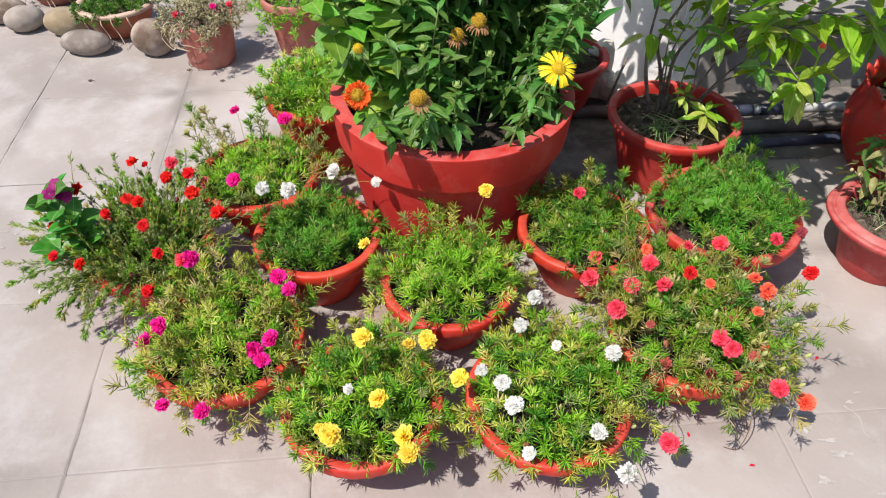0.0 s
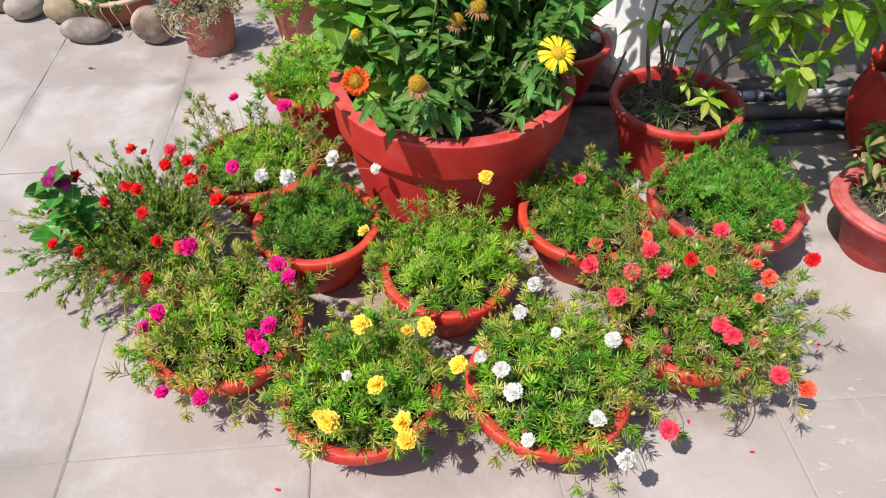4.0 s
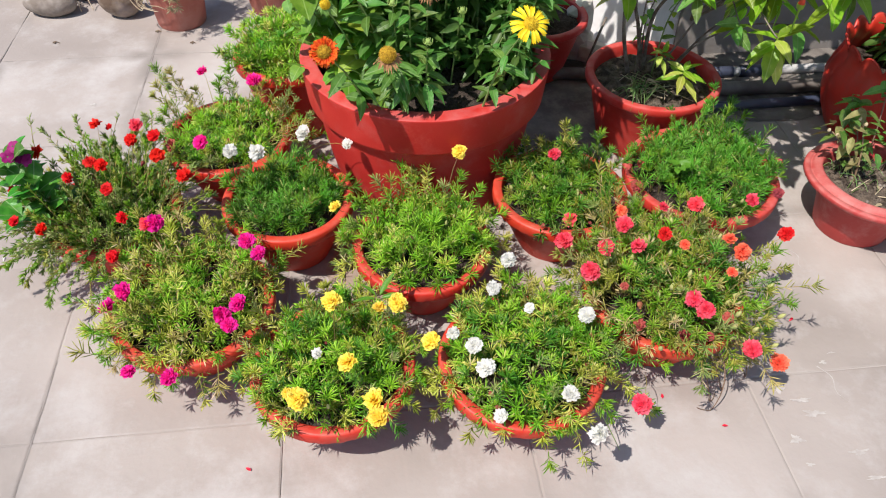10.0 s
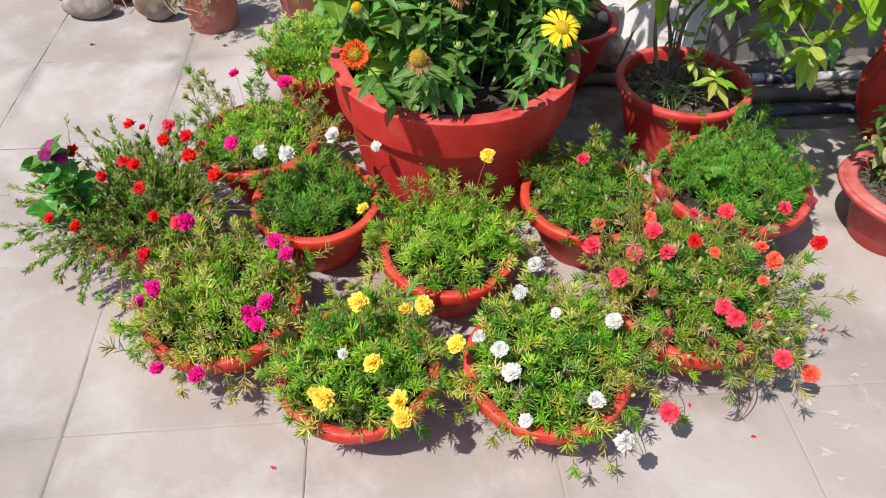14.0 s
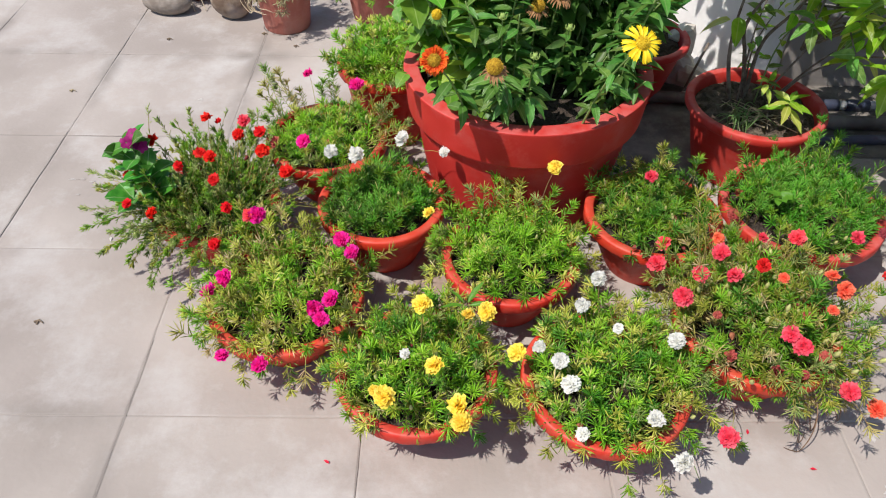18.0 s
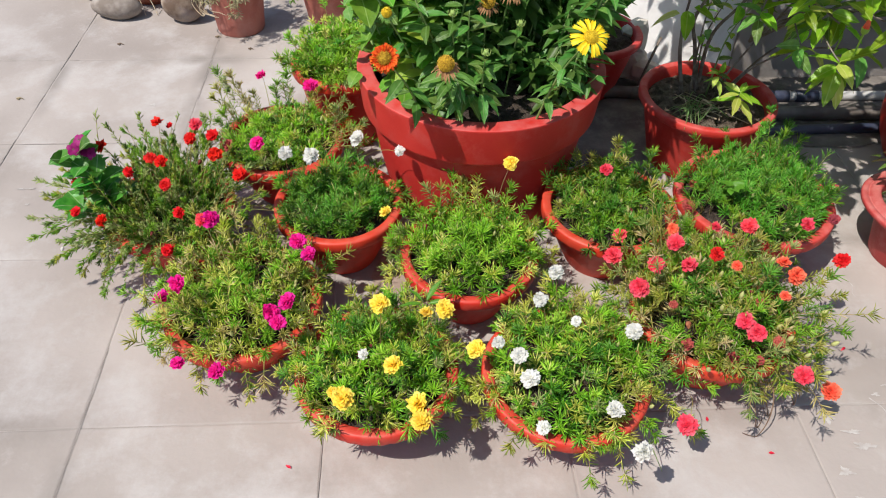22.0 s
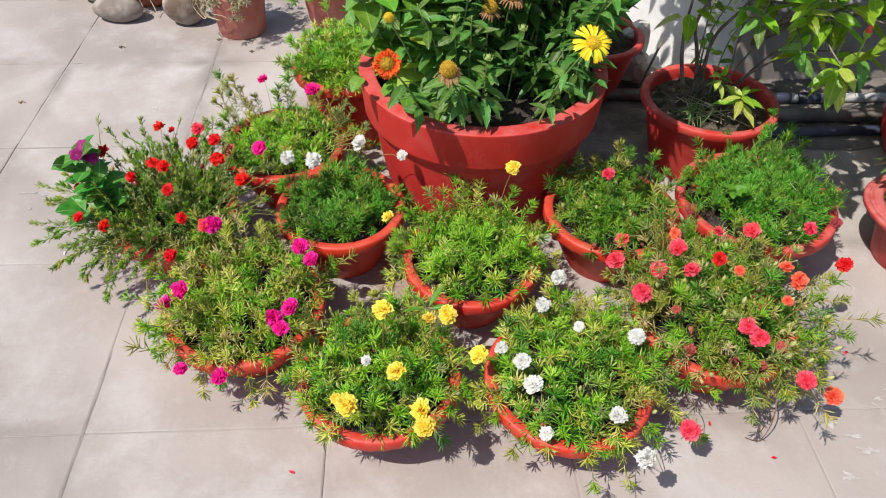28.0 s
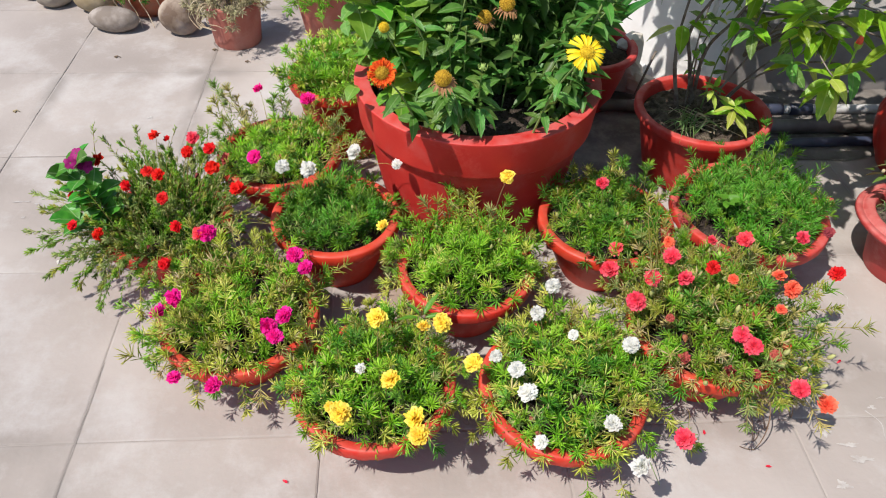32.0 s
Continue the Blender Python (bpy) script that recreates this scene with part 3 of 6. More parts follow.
def sprigs(origin, direction, length, droop, leaves, leaf_len, leaf_wid, rng, steps=6, spread=1.0, start=0.2, tips=0.45):
    """Moss-rose shoots: curved stems set with needle leaves, a star of them at the tip. Returns leaf and stem arrays."""
    n = len(origin)
    s = np.linspace(0, 1, steps)[None, :, None]
    side = rng.normal(0, 0.16, (n, 3))[:, None]
    curve = origin[:, None] + direction[:, None] * length[:, None, None] * s
    curve = curve + (side * length[:, None, None] + np.stack([0 * droop, 0 * droop, -droop * length], -1)[:, None]) * s ** 2
    curve[..., 2] = np.maximum(curve[..., 2], 0.006)
    sv, st = tubes(curve, rng.uniform(0.0011, 0.0017, n))
    q = start + (1 - start) * np.sqrt(rng.uniform(0, 1, (n, leaves)))
    star = int(leaves * tips)
    q[:, :star] = rng.uniform(0.93, 1.0, (n, star))
    x = q * (steps - 1)
    i = np.minimum(x.astype(int), steps - 2)
    fr = (x - i)[..., None]
    rows = np.arange(n)[:, None]
    a, b = curve[rows, i], curve[rows, i + 1]
    p = (a + (b - a) * fr).reshape(-1, 3)
    t = (b - a).reshape(-1, 3)
    t /= np.linalg.norm(t, axis=1, keepdims=True) + 1e-9
    u, w = basis(t)
    az = (rng.uniform(0, 6.283, (n, 1)) + 2.39996 * np.arange(leaves)[None] + rng.normal(0, 0.25, (n, leaves))).reshape(-1, 1)
    tilt = rng.normal(1.18, 0.22, (n, leaves)) * (1.15 - 0.35 * q)
    tilt[:, :star] = np.linspace(0.45, 1.35, star)[None] + rng.normal(0, 0.12, (n, star))
    tilt = tilt.reshape(-1, 1) * spread
    d = t * np.cos(tilt) + (u * np.cos(az) + w * np.sin(az)) * np.sin(tilt) + np.array([0, 0, 0.12])
    d /= np.linalg.norm(d, axis=1, keepdims=True)
    size = rng.uniform(0.8, 1.2, (n, 1)) * rng.uniform(0.75, 1.15, (n, leaves))
    lv, lt = needles(p, d, size.ravel() * leaf_len, leaf_wid * rng.uniform(0.85, 1.2, len(p)))
    return (lv, lt), (sv, st)


def join(parts):
    vs, ts, o = [], [], 0
    for v, t in parts:
        vs.append(v)
        ts.append(t + o)
        o += len(v)
    return np.concatenate(vs), np.concatenate(ts)


# ---- the terrace floor ----
ground = tagged(new("ground", mesh_of("ground", [(-400, -400, -0.03), (400, -400, -0.03), (400, 400, -0.03), (-400, 400, -0.03)], [(0, 1, 2, 3)], M["ground"])), "pale dusty ground round the terrace", "ground", kind="structure")
TILE, JOINT = 0.6, 0.003
NX, NY = (-5, 10), (-7, 9)
bed = [(NX[0] * TILE, NY[0] * TILE, -0.0016), (NX[1] * TILE, NY[0] * TILE, -0.0016), (NX[1] * TILE, NY[1] * TILE, -0.0016), (NX[0] * TILE, NY[1] * TILE, -0.0016)]
floor = tagged(new("floor", mesh_of("floor", bed, [(0, 1, 2, 3)], M["grout"])), "sunlit terrace floor of pale grey stone tiles with dark cement joints", "floor", kind="structure")


# ---- pots ----
def pot_profile(R, H, base=0.56, lip=0.028, thick=0.007, soil=0.035, roll=0.012):
    """Outer wall from the foot up to a rolled lip, and down inside to the soil."""
    r0, rn = R * base, R - roll * 1.7
    zl = H - lip
    return [(0.001, 0.006), (r0 * 0.8, 0.006), (r0 * 0.86, 0.0), (r0 * 0.97, 0.0), (r0, 0.006), (r0 + (rn - r0) * 0.33, zl * 0.33), (r0 + (rn - r0) * 0.72, zl * 0.7), (rn - 0.002, zl - 0.004),
            (rn + 0.001, zl), (R - 0.003, zl + 0.002), (R, zl + 0.006), (R, H - 0.006), (R - 0.003, H - 0.001), (R - 0.008, H), (R - roll - 0.012, H - 0.001), (R - roll - 0.016, H - 0.005),
            (R - roll - 0.018, zl), (r0 + (rn - r0) * 0.72 - thick, zl * 0.7)]


def disc(r, z, rng, seg=40, rings=6, rough=0.006):
    v, f = [(0, 0, z)], []
    for i in range(1, rings + 1):
        for k in range(seg):
            a = 2 * math.pi * k / seg
            v.append((r * i / rings * math.cos(a), r * i / rings * math.sin(a), z + (rng.normal(0, rough) if i < rings else -0.003)))
    for k in range(seg):
        f.append((0, 1 + k, 1 + (k + 1) % seg))
        for i in range(rings - 1):
            a, b = 1 + i * seg, 1 + (i + 1) * seg
            f.append((a + k, b + k, b + (k + 1) % seg, a + (k + 1) % seg))
    return v, f


FLOWER_MESH = {}
BUD_MESH = mesh_of("bud", *lathe([(0.0006, -0.006), (0.0028, -0.003), (0.0036, 0.002), (0.0026, 0.006), (0.0005, 0.010)], 7), M["bud"])


SPENT_MESH = mesh_of("spent_bloom", *lathe([(0.0008, 0.011), (0.0045, 0.013), (0.0075, 0.008), (0.0065, 0.002), (0.004, -0.003), (0.0015, -0.007)], 11, 0.16, 5), M["wither_dark"])


def flower_mesh(colour, variant):
    """A double moss-rose bloom: six whorls of cupped, frilled petals, about 52 mm wide."""
    if (colour, variant) in FLOWER_MESH:
        return FLOWER_MESH[colour, variant]
    rng = np.random.default_rng(31 * variant + len(colour))
    v, f = [], []
    whorls = ((9, 0.0252, 0.10, 0.021), (10, 0.0240, 0.34, 0.018), (10, 0.0212, 0.62, 0.015), (9, 0.0175, 0.90, 0.012), (7, 0.0135, 1.16, 0.010), (5, 0.0085, 1.40, 0.007))
    for wi, (n, L, lift, W) in enumerate(whorls):
        for k in range(n):
            a = 2 * math.pi * (k + 0.5 * (wi % 2)) / n + rng.normal(0, 0.16)
            li, le = lift + rng.normal(0, 0.20), L * rng.uniform(0.80, 1.10)
            wave = rng.normal(0, 0.0024, 2)
            twist = rng.normal(0, 0.35)
            frill = rng.normal(0, 0.07, 5)
            o = len(v)
            for i in range(5):
                s = i / 4
                width = W * (0.16, 0.58, 0.92, 1.0, 0.74)[i] * 0.5
                for j in range(5):
                    t = j / 2 - 1
                    r = le * s * (1 - 0.10 * t * t * s + (frill[j] - 0.10 * (j == 2)) * (i == 4))
                    out = r * math.cos(li * (1 - 0.5 * s))
                    up = r * math.sin(li * (1 - 0.35 * s)) + 0.0030 * t * t * s + (wave[0] * math.sin(2.2 * t) + wave[1] * math.cos(3.0 * t) + twist * 0.006 * t) * s + 0.0012 * wi
                    side = width * t
                    v.append((out * math.cos(a) - side * math.sin(a), out * math.sin(a) + side * math.cos(a), up))
            for i in range(4):
                for j in range(4):
                    q = o + i * 5 + j
                    f.append((q, q + 1, q + 6, q + 5))
    o = len(v)
    for k in range(6):
        a = k * 1.047
        v.append((0.006 * math.cos(a), 0.006 * math.sin(a), 0.002))
    v.append((0, 0, -0.012))
    f += [(o + k, o + 6, o + (k + 1) % 6) for k in range(6)]
    me = mesh_of(colour + "_bloom", v, f, M[colour])
    FLOWER_MESH[colour, variant] = me
    return me


def add_flowers(pot, blooms, seed):
    """Blooms of the given places, facing up and to the sun, each on a bare stalk."""
    rng = np.random.default_rng(seed)
    base = np.array(pot.matrix_basis.translation)
    curves = []
    for k, (x, y, z, colour, size) in enumerate(blooms):
        p = np.array((x, y, z)) - base
        tilt = Vector((-0.30 + rng.normal(0, 0.32), -0.42 + rng.normal(0, 0.34), 1.0)).normalized()
        m = Matrix.Translation(p) @ tilt.to_track_quat("Z", "Y").to_matrix().to_4x4() @ pose(0, 0, 0, 0, 0, float(rng.uniform(0, 360))) @ Matrix.Scale(0.89 * size, 4)
        child("flower", flower_mesh(colour, k % 3), pot, m)
        foot = np.array((p[0] * 0.62, p[1] * 0.62, max(0.1, p[2] - 0.13)))
        s = np.linspace(0, 1, 5)[:, None]
        c = foot * (1 - s) + (p - np.array(tilt) * 0.008) * s
        c[:, 2] += 0.03 * np.sin(s[:, 0] * 3.14)
        curves.append(c)
    return np.array(curves) if curves else np.zeros((0, 5, 3))


# tones of the shoots: those of the heart of the mound, and those towards the lip
TONES = {
    "green": (("moss_bright", "moss", "moss_lush", "moss_lush", "moss_bright"), ("moss_mid", "moss", "moss_olive", "moss_grey", "moss_tip", "moss_pale")),
    "lime": (("moss_bright", "moss", "moss", "moss_bright", "moss_vivid"), ("moss", "moss_bright", "moss_mid", "moss_tip", "moss_mid")),
    "straw": (("moss_bright", "moss_pale", "moss_pale", "moss"), ("moss_pale", "moss_straw", "moss_olive", "moss_tip", "moss", "moss_mid")),
    "grey": (("moss_mid", "moss_grey", "moss_mid", "moss_dark"), ("moss_grey", "moss_mid", "moss_grey", "moss_mid", "moss_olive")),
    "deep": (("moss_dark", "moss_vivid", "moss_lush", "moss_dark"), ("moss_dark", "moss_mid", "moss_vivid")),
    "mid": (("moss_mid", "moss_lush", "moss_mid", "moss_dark"), ("moss_mid", "moss_dark", "moss_olive", "moss_lush")),
    "grass": (("moss_lush", "moss_vivid", "moss_vivid"), ("moss_lush", "moss_mid", "moss_vivid", "moss_dark")),
    "olive": (("moss", "moss_olive", "moss_mid", "moss_lush"), ("moss_olive", "moss_grey", "moss_mid", "moss_straw", "moss_olive")),
    "runner": (("moss_tip", "moss"), ("moss_tip", "moss_pale", "moss", "moss_mid", "moss_pale", "moss_olive")),
}


def toothed(teeth, low, high):
    """A lip whose lower edge is moulded in fine teeth."""
    def fn(r, z, a, i):
        if low <= i <= high and math.sin(a * teeth) > 0:
            return r, z - 0.0035
        return r, z
    return fn


def portulaca(at, R, H, label, tone, blooms, seed, count=300, reach=1.0, tall=0.085, loose=0.0, leaves=24, leaf_len=0.0300, leaf_wid=0.0031, stiff=0.95, tips=0.62, base=0.56, pot_mat="pot", extra=(), wobble=0.004, fill=0.96, buds=9, runner="runner", lip=0.036, spent=5, weedy=0.28):
    """A flared plastic pot with a mound of moss rose, its foliage and its blooms."""
    rng = np.random.default_rng(seed)
    pot = thing("potted_moss_rose", (at[0], at[1], 0), label, "potted plant", "pots of moss rose")
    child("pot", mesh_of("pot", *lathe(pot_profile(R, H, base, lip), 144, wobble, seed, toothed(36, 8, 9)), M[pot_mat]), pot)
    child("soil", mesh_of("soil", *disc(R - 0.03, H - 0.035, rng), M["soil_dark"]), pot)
    # shoots: upright in the middle, leaning out and over the lip at the edge
    n = count
    rr = np.sqrt(rng.uniform(0, 1, n)) * (R - 0.035) * fill
    az = rng.uniform(0, 2 * math.pi, n)
    o = np.stack([rr * np.cos(az), rr * np.sin(az), np.full(n, H - 0.035)], 1)
    lean = (rr / R) ** 1.5 * (0.85 + 0.35 * loose) * reach + rng.normal(0, 0.22, n)
    az2 = az + rng.normal(0, 0.45, n)
    d = np.stack([np.sin(lean) * np.cos(az2), np.sin(lean) * np.sin(az2), np.cos(lean)], 1)
    # the mound is lumpy: tufts that stand higher, hollows between them
    ph = rng.uniform(0, 6.28, 4)
    lump = 1 + 0.30 * np.sin(o[:, 0] * 46 + ph[0]) * np.sin(o[:, 1] * 42 + ph[1]) + 0.22 * np.sin(o[:, 0] * 90 + ph[2]) * np.sin(o[:, 1] * 84 + ph[3])
    L = tall * rng.uniform(0.62, 1.2, n) * lump * (1 + 0.5 * loose * rng.uniform(0, 1, n) * (rr / R))
    droop = 0.12 + 0.5 * (rr / R) ** 2 * (0.4 + loose)
    inner, outer = TONES[tone]
    edge = rr / R + 0.14 * np.sin(3 * az + ph[0]) + rng.normal(0, 0.13, n) > 0.62
    keys = [(outer if edge[k] else inner)[int(rng.integers(len(outer if edge[k] else inner)))] for k in range(n)]
    leaf_parts, tone_keys, parts_s = [], [], []
    a, b = sprigs(o, d, L, droop * rng.uniform(0.4, 1.4, n), leaves, leaf_len, leaf_wid, rng, spread=stiff, start=0.5 if tips > 0.4 else 0.2, tips=tips)
    leaf_parts.append(a)
    tone_keys.append((keys, leaves))
    parts_s.append(b)
    m2 = int(n * weedy)                                   # taller, thinner shoots that break the outline
    pick = rng.integers(0, n, m2)
    lift = d[pick] + rng.normal(0, 0.30, (m2, 3)) + np.array([0, 0, 0.25])
    lift /= np.linalg.norm(lift, axis=1, keepdims=True)
    a, b = sprigs(o[pick], lift, L[pick] * rng.uniform(1.15, 1.6, m2), droop[pick] * 0.5, 22, leaf_len * 0.85, leaf_wid * 0.95, rng, spread=stiff, steps=7, start=0.35, tips=0.4)
    leaf_parts.append(a)
    tone_keys.append(([outer[int(rng.integers(len(outer)))] for k in range(m2)], 22))
    parts_s.append(b)
    for (angle, out, rise, fall, num) in extra:      # single long runners, each with its own stem
        for k in range(num):
            ang = radians(angle) + rng.normal(0, 0.34)
            oo = np.array([[math.cos(ang) * R * 0.6, math.sin(ang) * R * 0.6, H - 0.02]])
            dd = np.array([[math.cos(ang), math.sin(ang), rise * rng.uniform(0.6, 1.3)]])
            dd /= np.linalg.norm(dd)
            a, b = sprigs(oo, dd, out * 0.88 * rng.uniform(0.7, 1.1, 1), fall * rng.uniform(0.7, 1.2, 1), int(38 + 240 * max(0.0, out - 0.15)), leaf_len * 0.84, 0.0030, rng, spread=stiff, steps=9, start=0.25, tips=0.38)
            own = TONES[runner][1]
            slots = np.repeat([0, 1], [len(a[1]), len(b[1])])
            child("runner", tri_mesh("runner", *join([a, b]), [M[own[int(rng.integers(len(own)))]], M["stem"]], slots), pot)
    stalks = add_flowers(pot, blooms, seed + 5)
    if len(stalks):
        parts_s.append(tubes(stalks, np.full(len(stalks), 0.0013)))
    nb = max(6, n // buds)                                  # small pale buds among the shoots
    pick = rng.integers(0, n, nb)
    tip = o[pick] + d[pick] * (L[pick] * 1.02)[:, None] - np.stack([0 * L[pick], 0 * L[pick], droop[pick] * L[pick] * 0.8], 1)
    tip[:, 2] = np.maximum(tip[:, 2] + 0.012, 0.02)
    up = d[pick] + np.array([0, 0, 0.6])
    up /= np.linalg.norm(up, axis=1, keepdims=True)
    for k in range(nb):
        m = Matrix.Translation(tip[k]) @ Vector(up[k]).to_track_quat("Z", "Y").to_matrix().to_4x4()
        child("bud", BUD_MESH, pot, m @ Matrix.Scale(float(rng.uniform(0.8, 1.3) * (1.35 if buds < 8 else 1.1)), 4))
    pick = rng.integers(0, n, spent)                        # shrivelled blooms that have not dropped yet
    for k in pick:
        q = o[k] + d[k] * L[k] * 0.98 - np.array([0, 0, droop[k] * L[k] * 0.7])
        m = Matrix.Translation(q + np.array([0, 0, 0.008])) @ pose(0, 0, 0, float(rng.uniform(-50, 50)), float(rng.uniform(-50, 50)), float(rng.uniform(0, 360)))
        child("spent_bloom", SPENT_MESH, pot, m @ Matrix.Scale(float(rng.uniform(0.5, 0.95)), 4), "shrivelled brown-red bloom")

    keys = [k for ks, _ in tone_keys for k in ks]
    used = sorted(set(keys))
    slots = np.concatenate([np.repeat([used.index(k) for k in ks], num * 9) for ks, num in tone_keys])
    tagged(child("foliage", tri_mesh("foliage", *join(leaf_parts), [M[k] for k in used], slots), pot), "needle-like green moss rose leaves", kind="stuff")
    tagged(child("stem", tri_mesh("stem", *join(parts_s), [M["stem"]]), pot), "thin reddish stems", kind="stuff")
    return pot


YELLOW_BLOOMS = [(1.353, -1.724, 0.347, "yellow", 1.10), (1.455, -1.737, 0.327, "yellow", 0.75), (1.497, -1.744, 0.347, "yellow", 1.05), (1.568, -1.805, 0.277, "yellow", 1.05), (1.381, -1.881, 0.328, "yellow", 1.00), (1.278, -1.954, 0.318, "yellow", 1.15), (1.433, -1.960, 0.298, "yellow", 1.10), (1.437, -1.991, 0.289, "yellow", 1.00), (1.253, -1.923, 0.298, "yellow", 0.55), (1.319, -1.850, 0.328, "white", 0.60)]
WHITE_BLOOMS = [(1.783, -1.580, 0.286, "white", 0.95), (1.732, -1.668, 0.286, "white", 0.85), (1.802, -1.747, 0.297, "white", 0.60), (1.938, -1.765, 0.276, "white", 0.95), (1.618, -1.786, 0.277, "white", 0.70), (1.660, -1.834, 0.287, "white", 0.90), (1.677, -1.891, 0.278, "white", 1.05), (1.852, -1.962, 0.258, "white", 0.90), (1.700, -1.977, 0.219, "white", 0.75), (1.897, -2.053, 0.238, "white", 1.05)]
MAGENTA_BLOOMS = [(0.882, -1.635, 0.335, "magenta", 1.00), (0.853, -1.674, 0.326, "magenta", 1.00), (1.133, -1.665, 0.296, "magenta", 1.00), (1.097, -1.695, 0.296, "magenta", 1.00), (1.116, -1.720, 0.287, "magenta", 0.90), (0.873, -1.753, 0.187, "magenta", 0.80), (0.964, -1.771, 0.177, "magenta", 1.00), (1.133, -1.437, 0.275, "magenta", 1.05), (1.164, -1.485, 0.275, "magenta", 0.90), (0.924, -1.435, 0.354, "magenta", 1.10), (0.904, -1.435, 0.354, "coral", 0.83)]
RED_BLOOMS = [(0.686, -0.985, 0.342, "red", 0.82), (0.715, -0.971, 0.322, "red", 0.52), (0.805, -1.012, 0.352, "coral", 0.91), (0.799, -1.067, 0.342, "red", 0.86), (0.864, -1.067, 0.352, "red", 0.86), (0.887, -1.160, 0.353, "red", 0.95), (0.967, -1.243, 0.343, "red", 0.95), (0.715, -1.174, 0.353, "scarlet", 0.79), (0.747, -1.190, 0.353, "red", 0.90), (0.666, -1.220, 0.343, "red", 0.73), (0.777, -1.279, 0.343, "scarlet", 0.79), (0.579, -1.144, 0.372, "red", 0.86), (0.833, -1.383, 0.334, "red", 0.77), (0.542, -1.324, 0.293, "red", 0.69), (0.633, -1.386, 0.314, "red", 0.86), (0.797, -1.440, 0.255, "red", 0.77), (0.506, -1.202, 0.293, "scarlet", 0.71), (0.904, -1.067, 0.313, "wither", 0.90)]
MIXED_BLOOMS = [(0.956, -0.724, 0.341, "magenta", 0.85), (1.118, -0.790, 0.342, "magenta", 1.10), (0.998, -1.111, 0.353, "magenta", 1.00), (1.078, -1.149, 0.343, "white", 1.00), (1.151, -1.160, 0.343, "white", 1.10), (1.282, -1.123, 0.373, "white", 1.10), (1.401, -1.158, 0.353, "white", 0.75)]
CENTRE_BLOOMS = [(1.703, -1.246, 0.373, "yellow", 0.95), (1.361, -1.375, 0.315, "yellow", 0.80)]
RMID_BLOOMS = [(1.965, -1.258, 0.353, "coral", 0.87), (1.974, -1.449, 0.285, "coral", 0.92), (1.934, -1.537, 0.295, "coral", 1.10)]
GREEN_BLOOMS = [(2.696, -1.187, 0.212, "wither", 0.75), (2.640, -1.322, 0.213, "wither", 0.70), (2.217, -1.279, 0.234, "wither", 0.90), (2.270, -1.166, 0.223, "wither", 0.70)]
CORAL_BLOOMS = [(2.073, -1.769, 0.226, "wither", 0.70), (2.174, -1.805, 0.216, "wither", 0.70), (2.234, -1.812, 0.216, "wither", 0.60), (2.291, -1.778, 0.236, "wither", 0.70), (2.244, -1.712, 0.305, "wither", 0.50), (2.047, -1.694, 0.286, "wither", 0.50), (2.081, -1.544, 0.344, "coral", 1.06), (2.021, -1.598, 0.325, "coral", 0.97), (2.098, -1.613, 0.335, "coral", 0.92), (1.971, -1.654, 0.306, "coral", 1.15), (2.200, -1.488, 0.344, "coral", 0.64), (2.289, -1.485, 0.344, "coral", 0.97), (2.466, -1.453, 0.313, "coral", 0.87), (2.170, -1.585, 0.344, "scarlet", 0.87), (2.214, -1.618, 0.335, "orange", 0.64), (2.343, -1.655, 0.334, "orange", 1.06), (2.331, -1.611, 0.334, "orange", 0.83), (2.307, -1.702, 0.315, "orange", 0.64), (2.541, -1.540, 0.264, "scarlet", 0.97), (2.190, -1.768, 0.306, "coral", 0.97), (2.210, -1.795, 0.296, "coral", 1.01), (2.322, -1.860, 0.216, "coral", 1.06), (2.423, -1.850, 0.136, "orange", 1.06), (2.037, -1.949, 0.168, "coral", 1.10), (2.098, -1.470, 0.324, "orange", 0.74)]

yellowpot = portulaca((1.338, -1.765), 0.194, 0.17, "red plastic pot of moss rose with yellow blooms", "green", YELLOW_BLOOMS, 11, 235, loose=0.35, fill=0.90, extra=((-20, 0.16, 0.5, 0.5, 6), (165, 0.16, 0.7, 0.6, 8), (75, 0.15, 1.6, 0.1, 11), (-150, 0.10, 0.7, 0.5, 5), (120, 0.15, 1.2, 0.3, 8), (30, 0.14, 1.0, 0.4, 8), (195, 0.12, 0.9, 0.5, 7), (-60, 0.09, 1.0, 0.6, 5)))
whitepot = portulaca((1.786, -1.80), 0.200, 0.18, "red plastic pot of moss rose with white blooms", "green", WHITE_BLOOMS, 12, 235, tall=0.085, loose=0.35, fill=0.90, extra=((-10, 0.24, 0.35, 0.55, 6), (-70, 0.15, 0.5, 0.9, 2), (-100, 0.13, 0.6, 0.8, 2), (200, 0.14, 0.5, 0.6, 5), (80, 0.16, 1.2, 0.2, 10), (-40, 0.12, 0.7, 0.6, 6), (30, 0.15, 0.9, 0.4, 9), (140, 0.14, 1.0, 0.4, 8), (-100, 0.10, 0.9, 0.6, 6)))
portulaca((0.987, -1.535), 0.205, 0.17, "red plastic pot of pale moss rose with magenta blooms", "straw", MAGENTA_BLOOMS, 13, 270, tall=0.1, loose=0.45, fill=0.93, runner="straw", extra=((100, 0.2, 1.2, 0.1, 13), (200, 0.16, 0.5, 0.6, 9), (250, 0.14, 0.5, 0.8, 8), (170, 0.15, 0.8, 0.4, 8)))
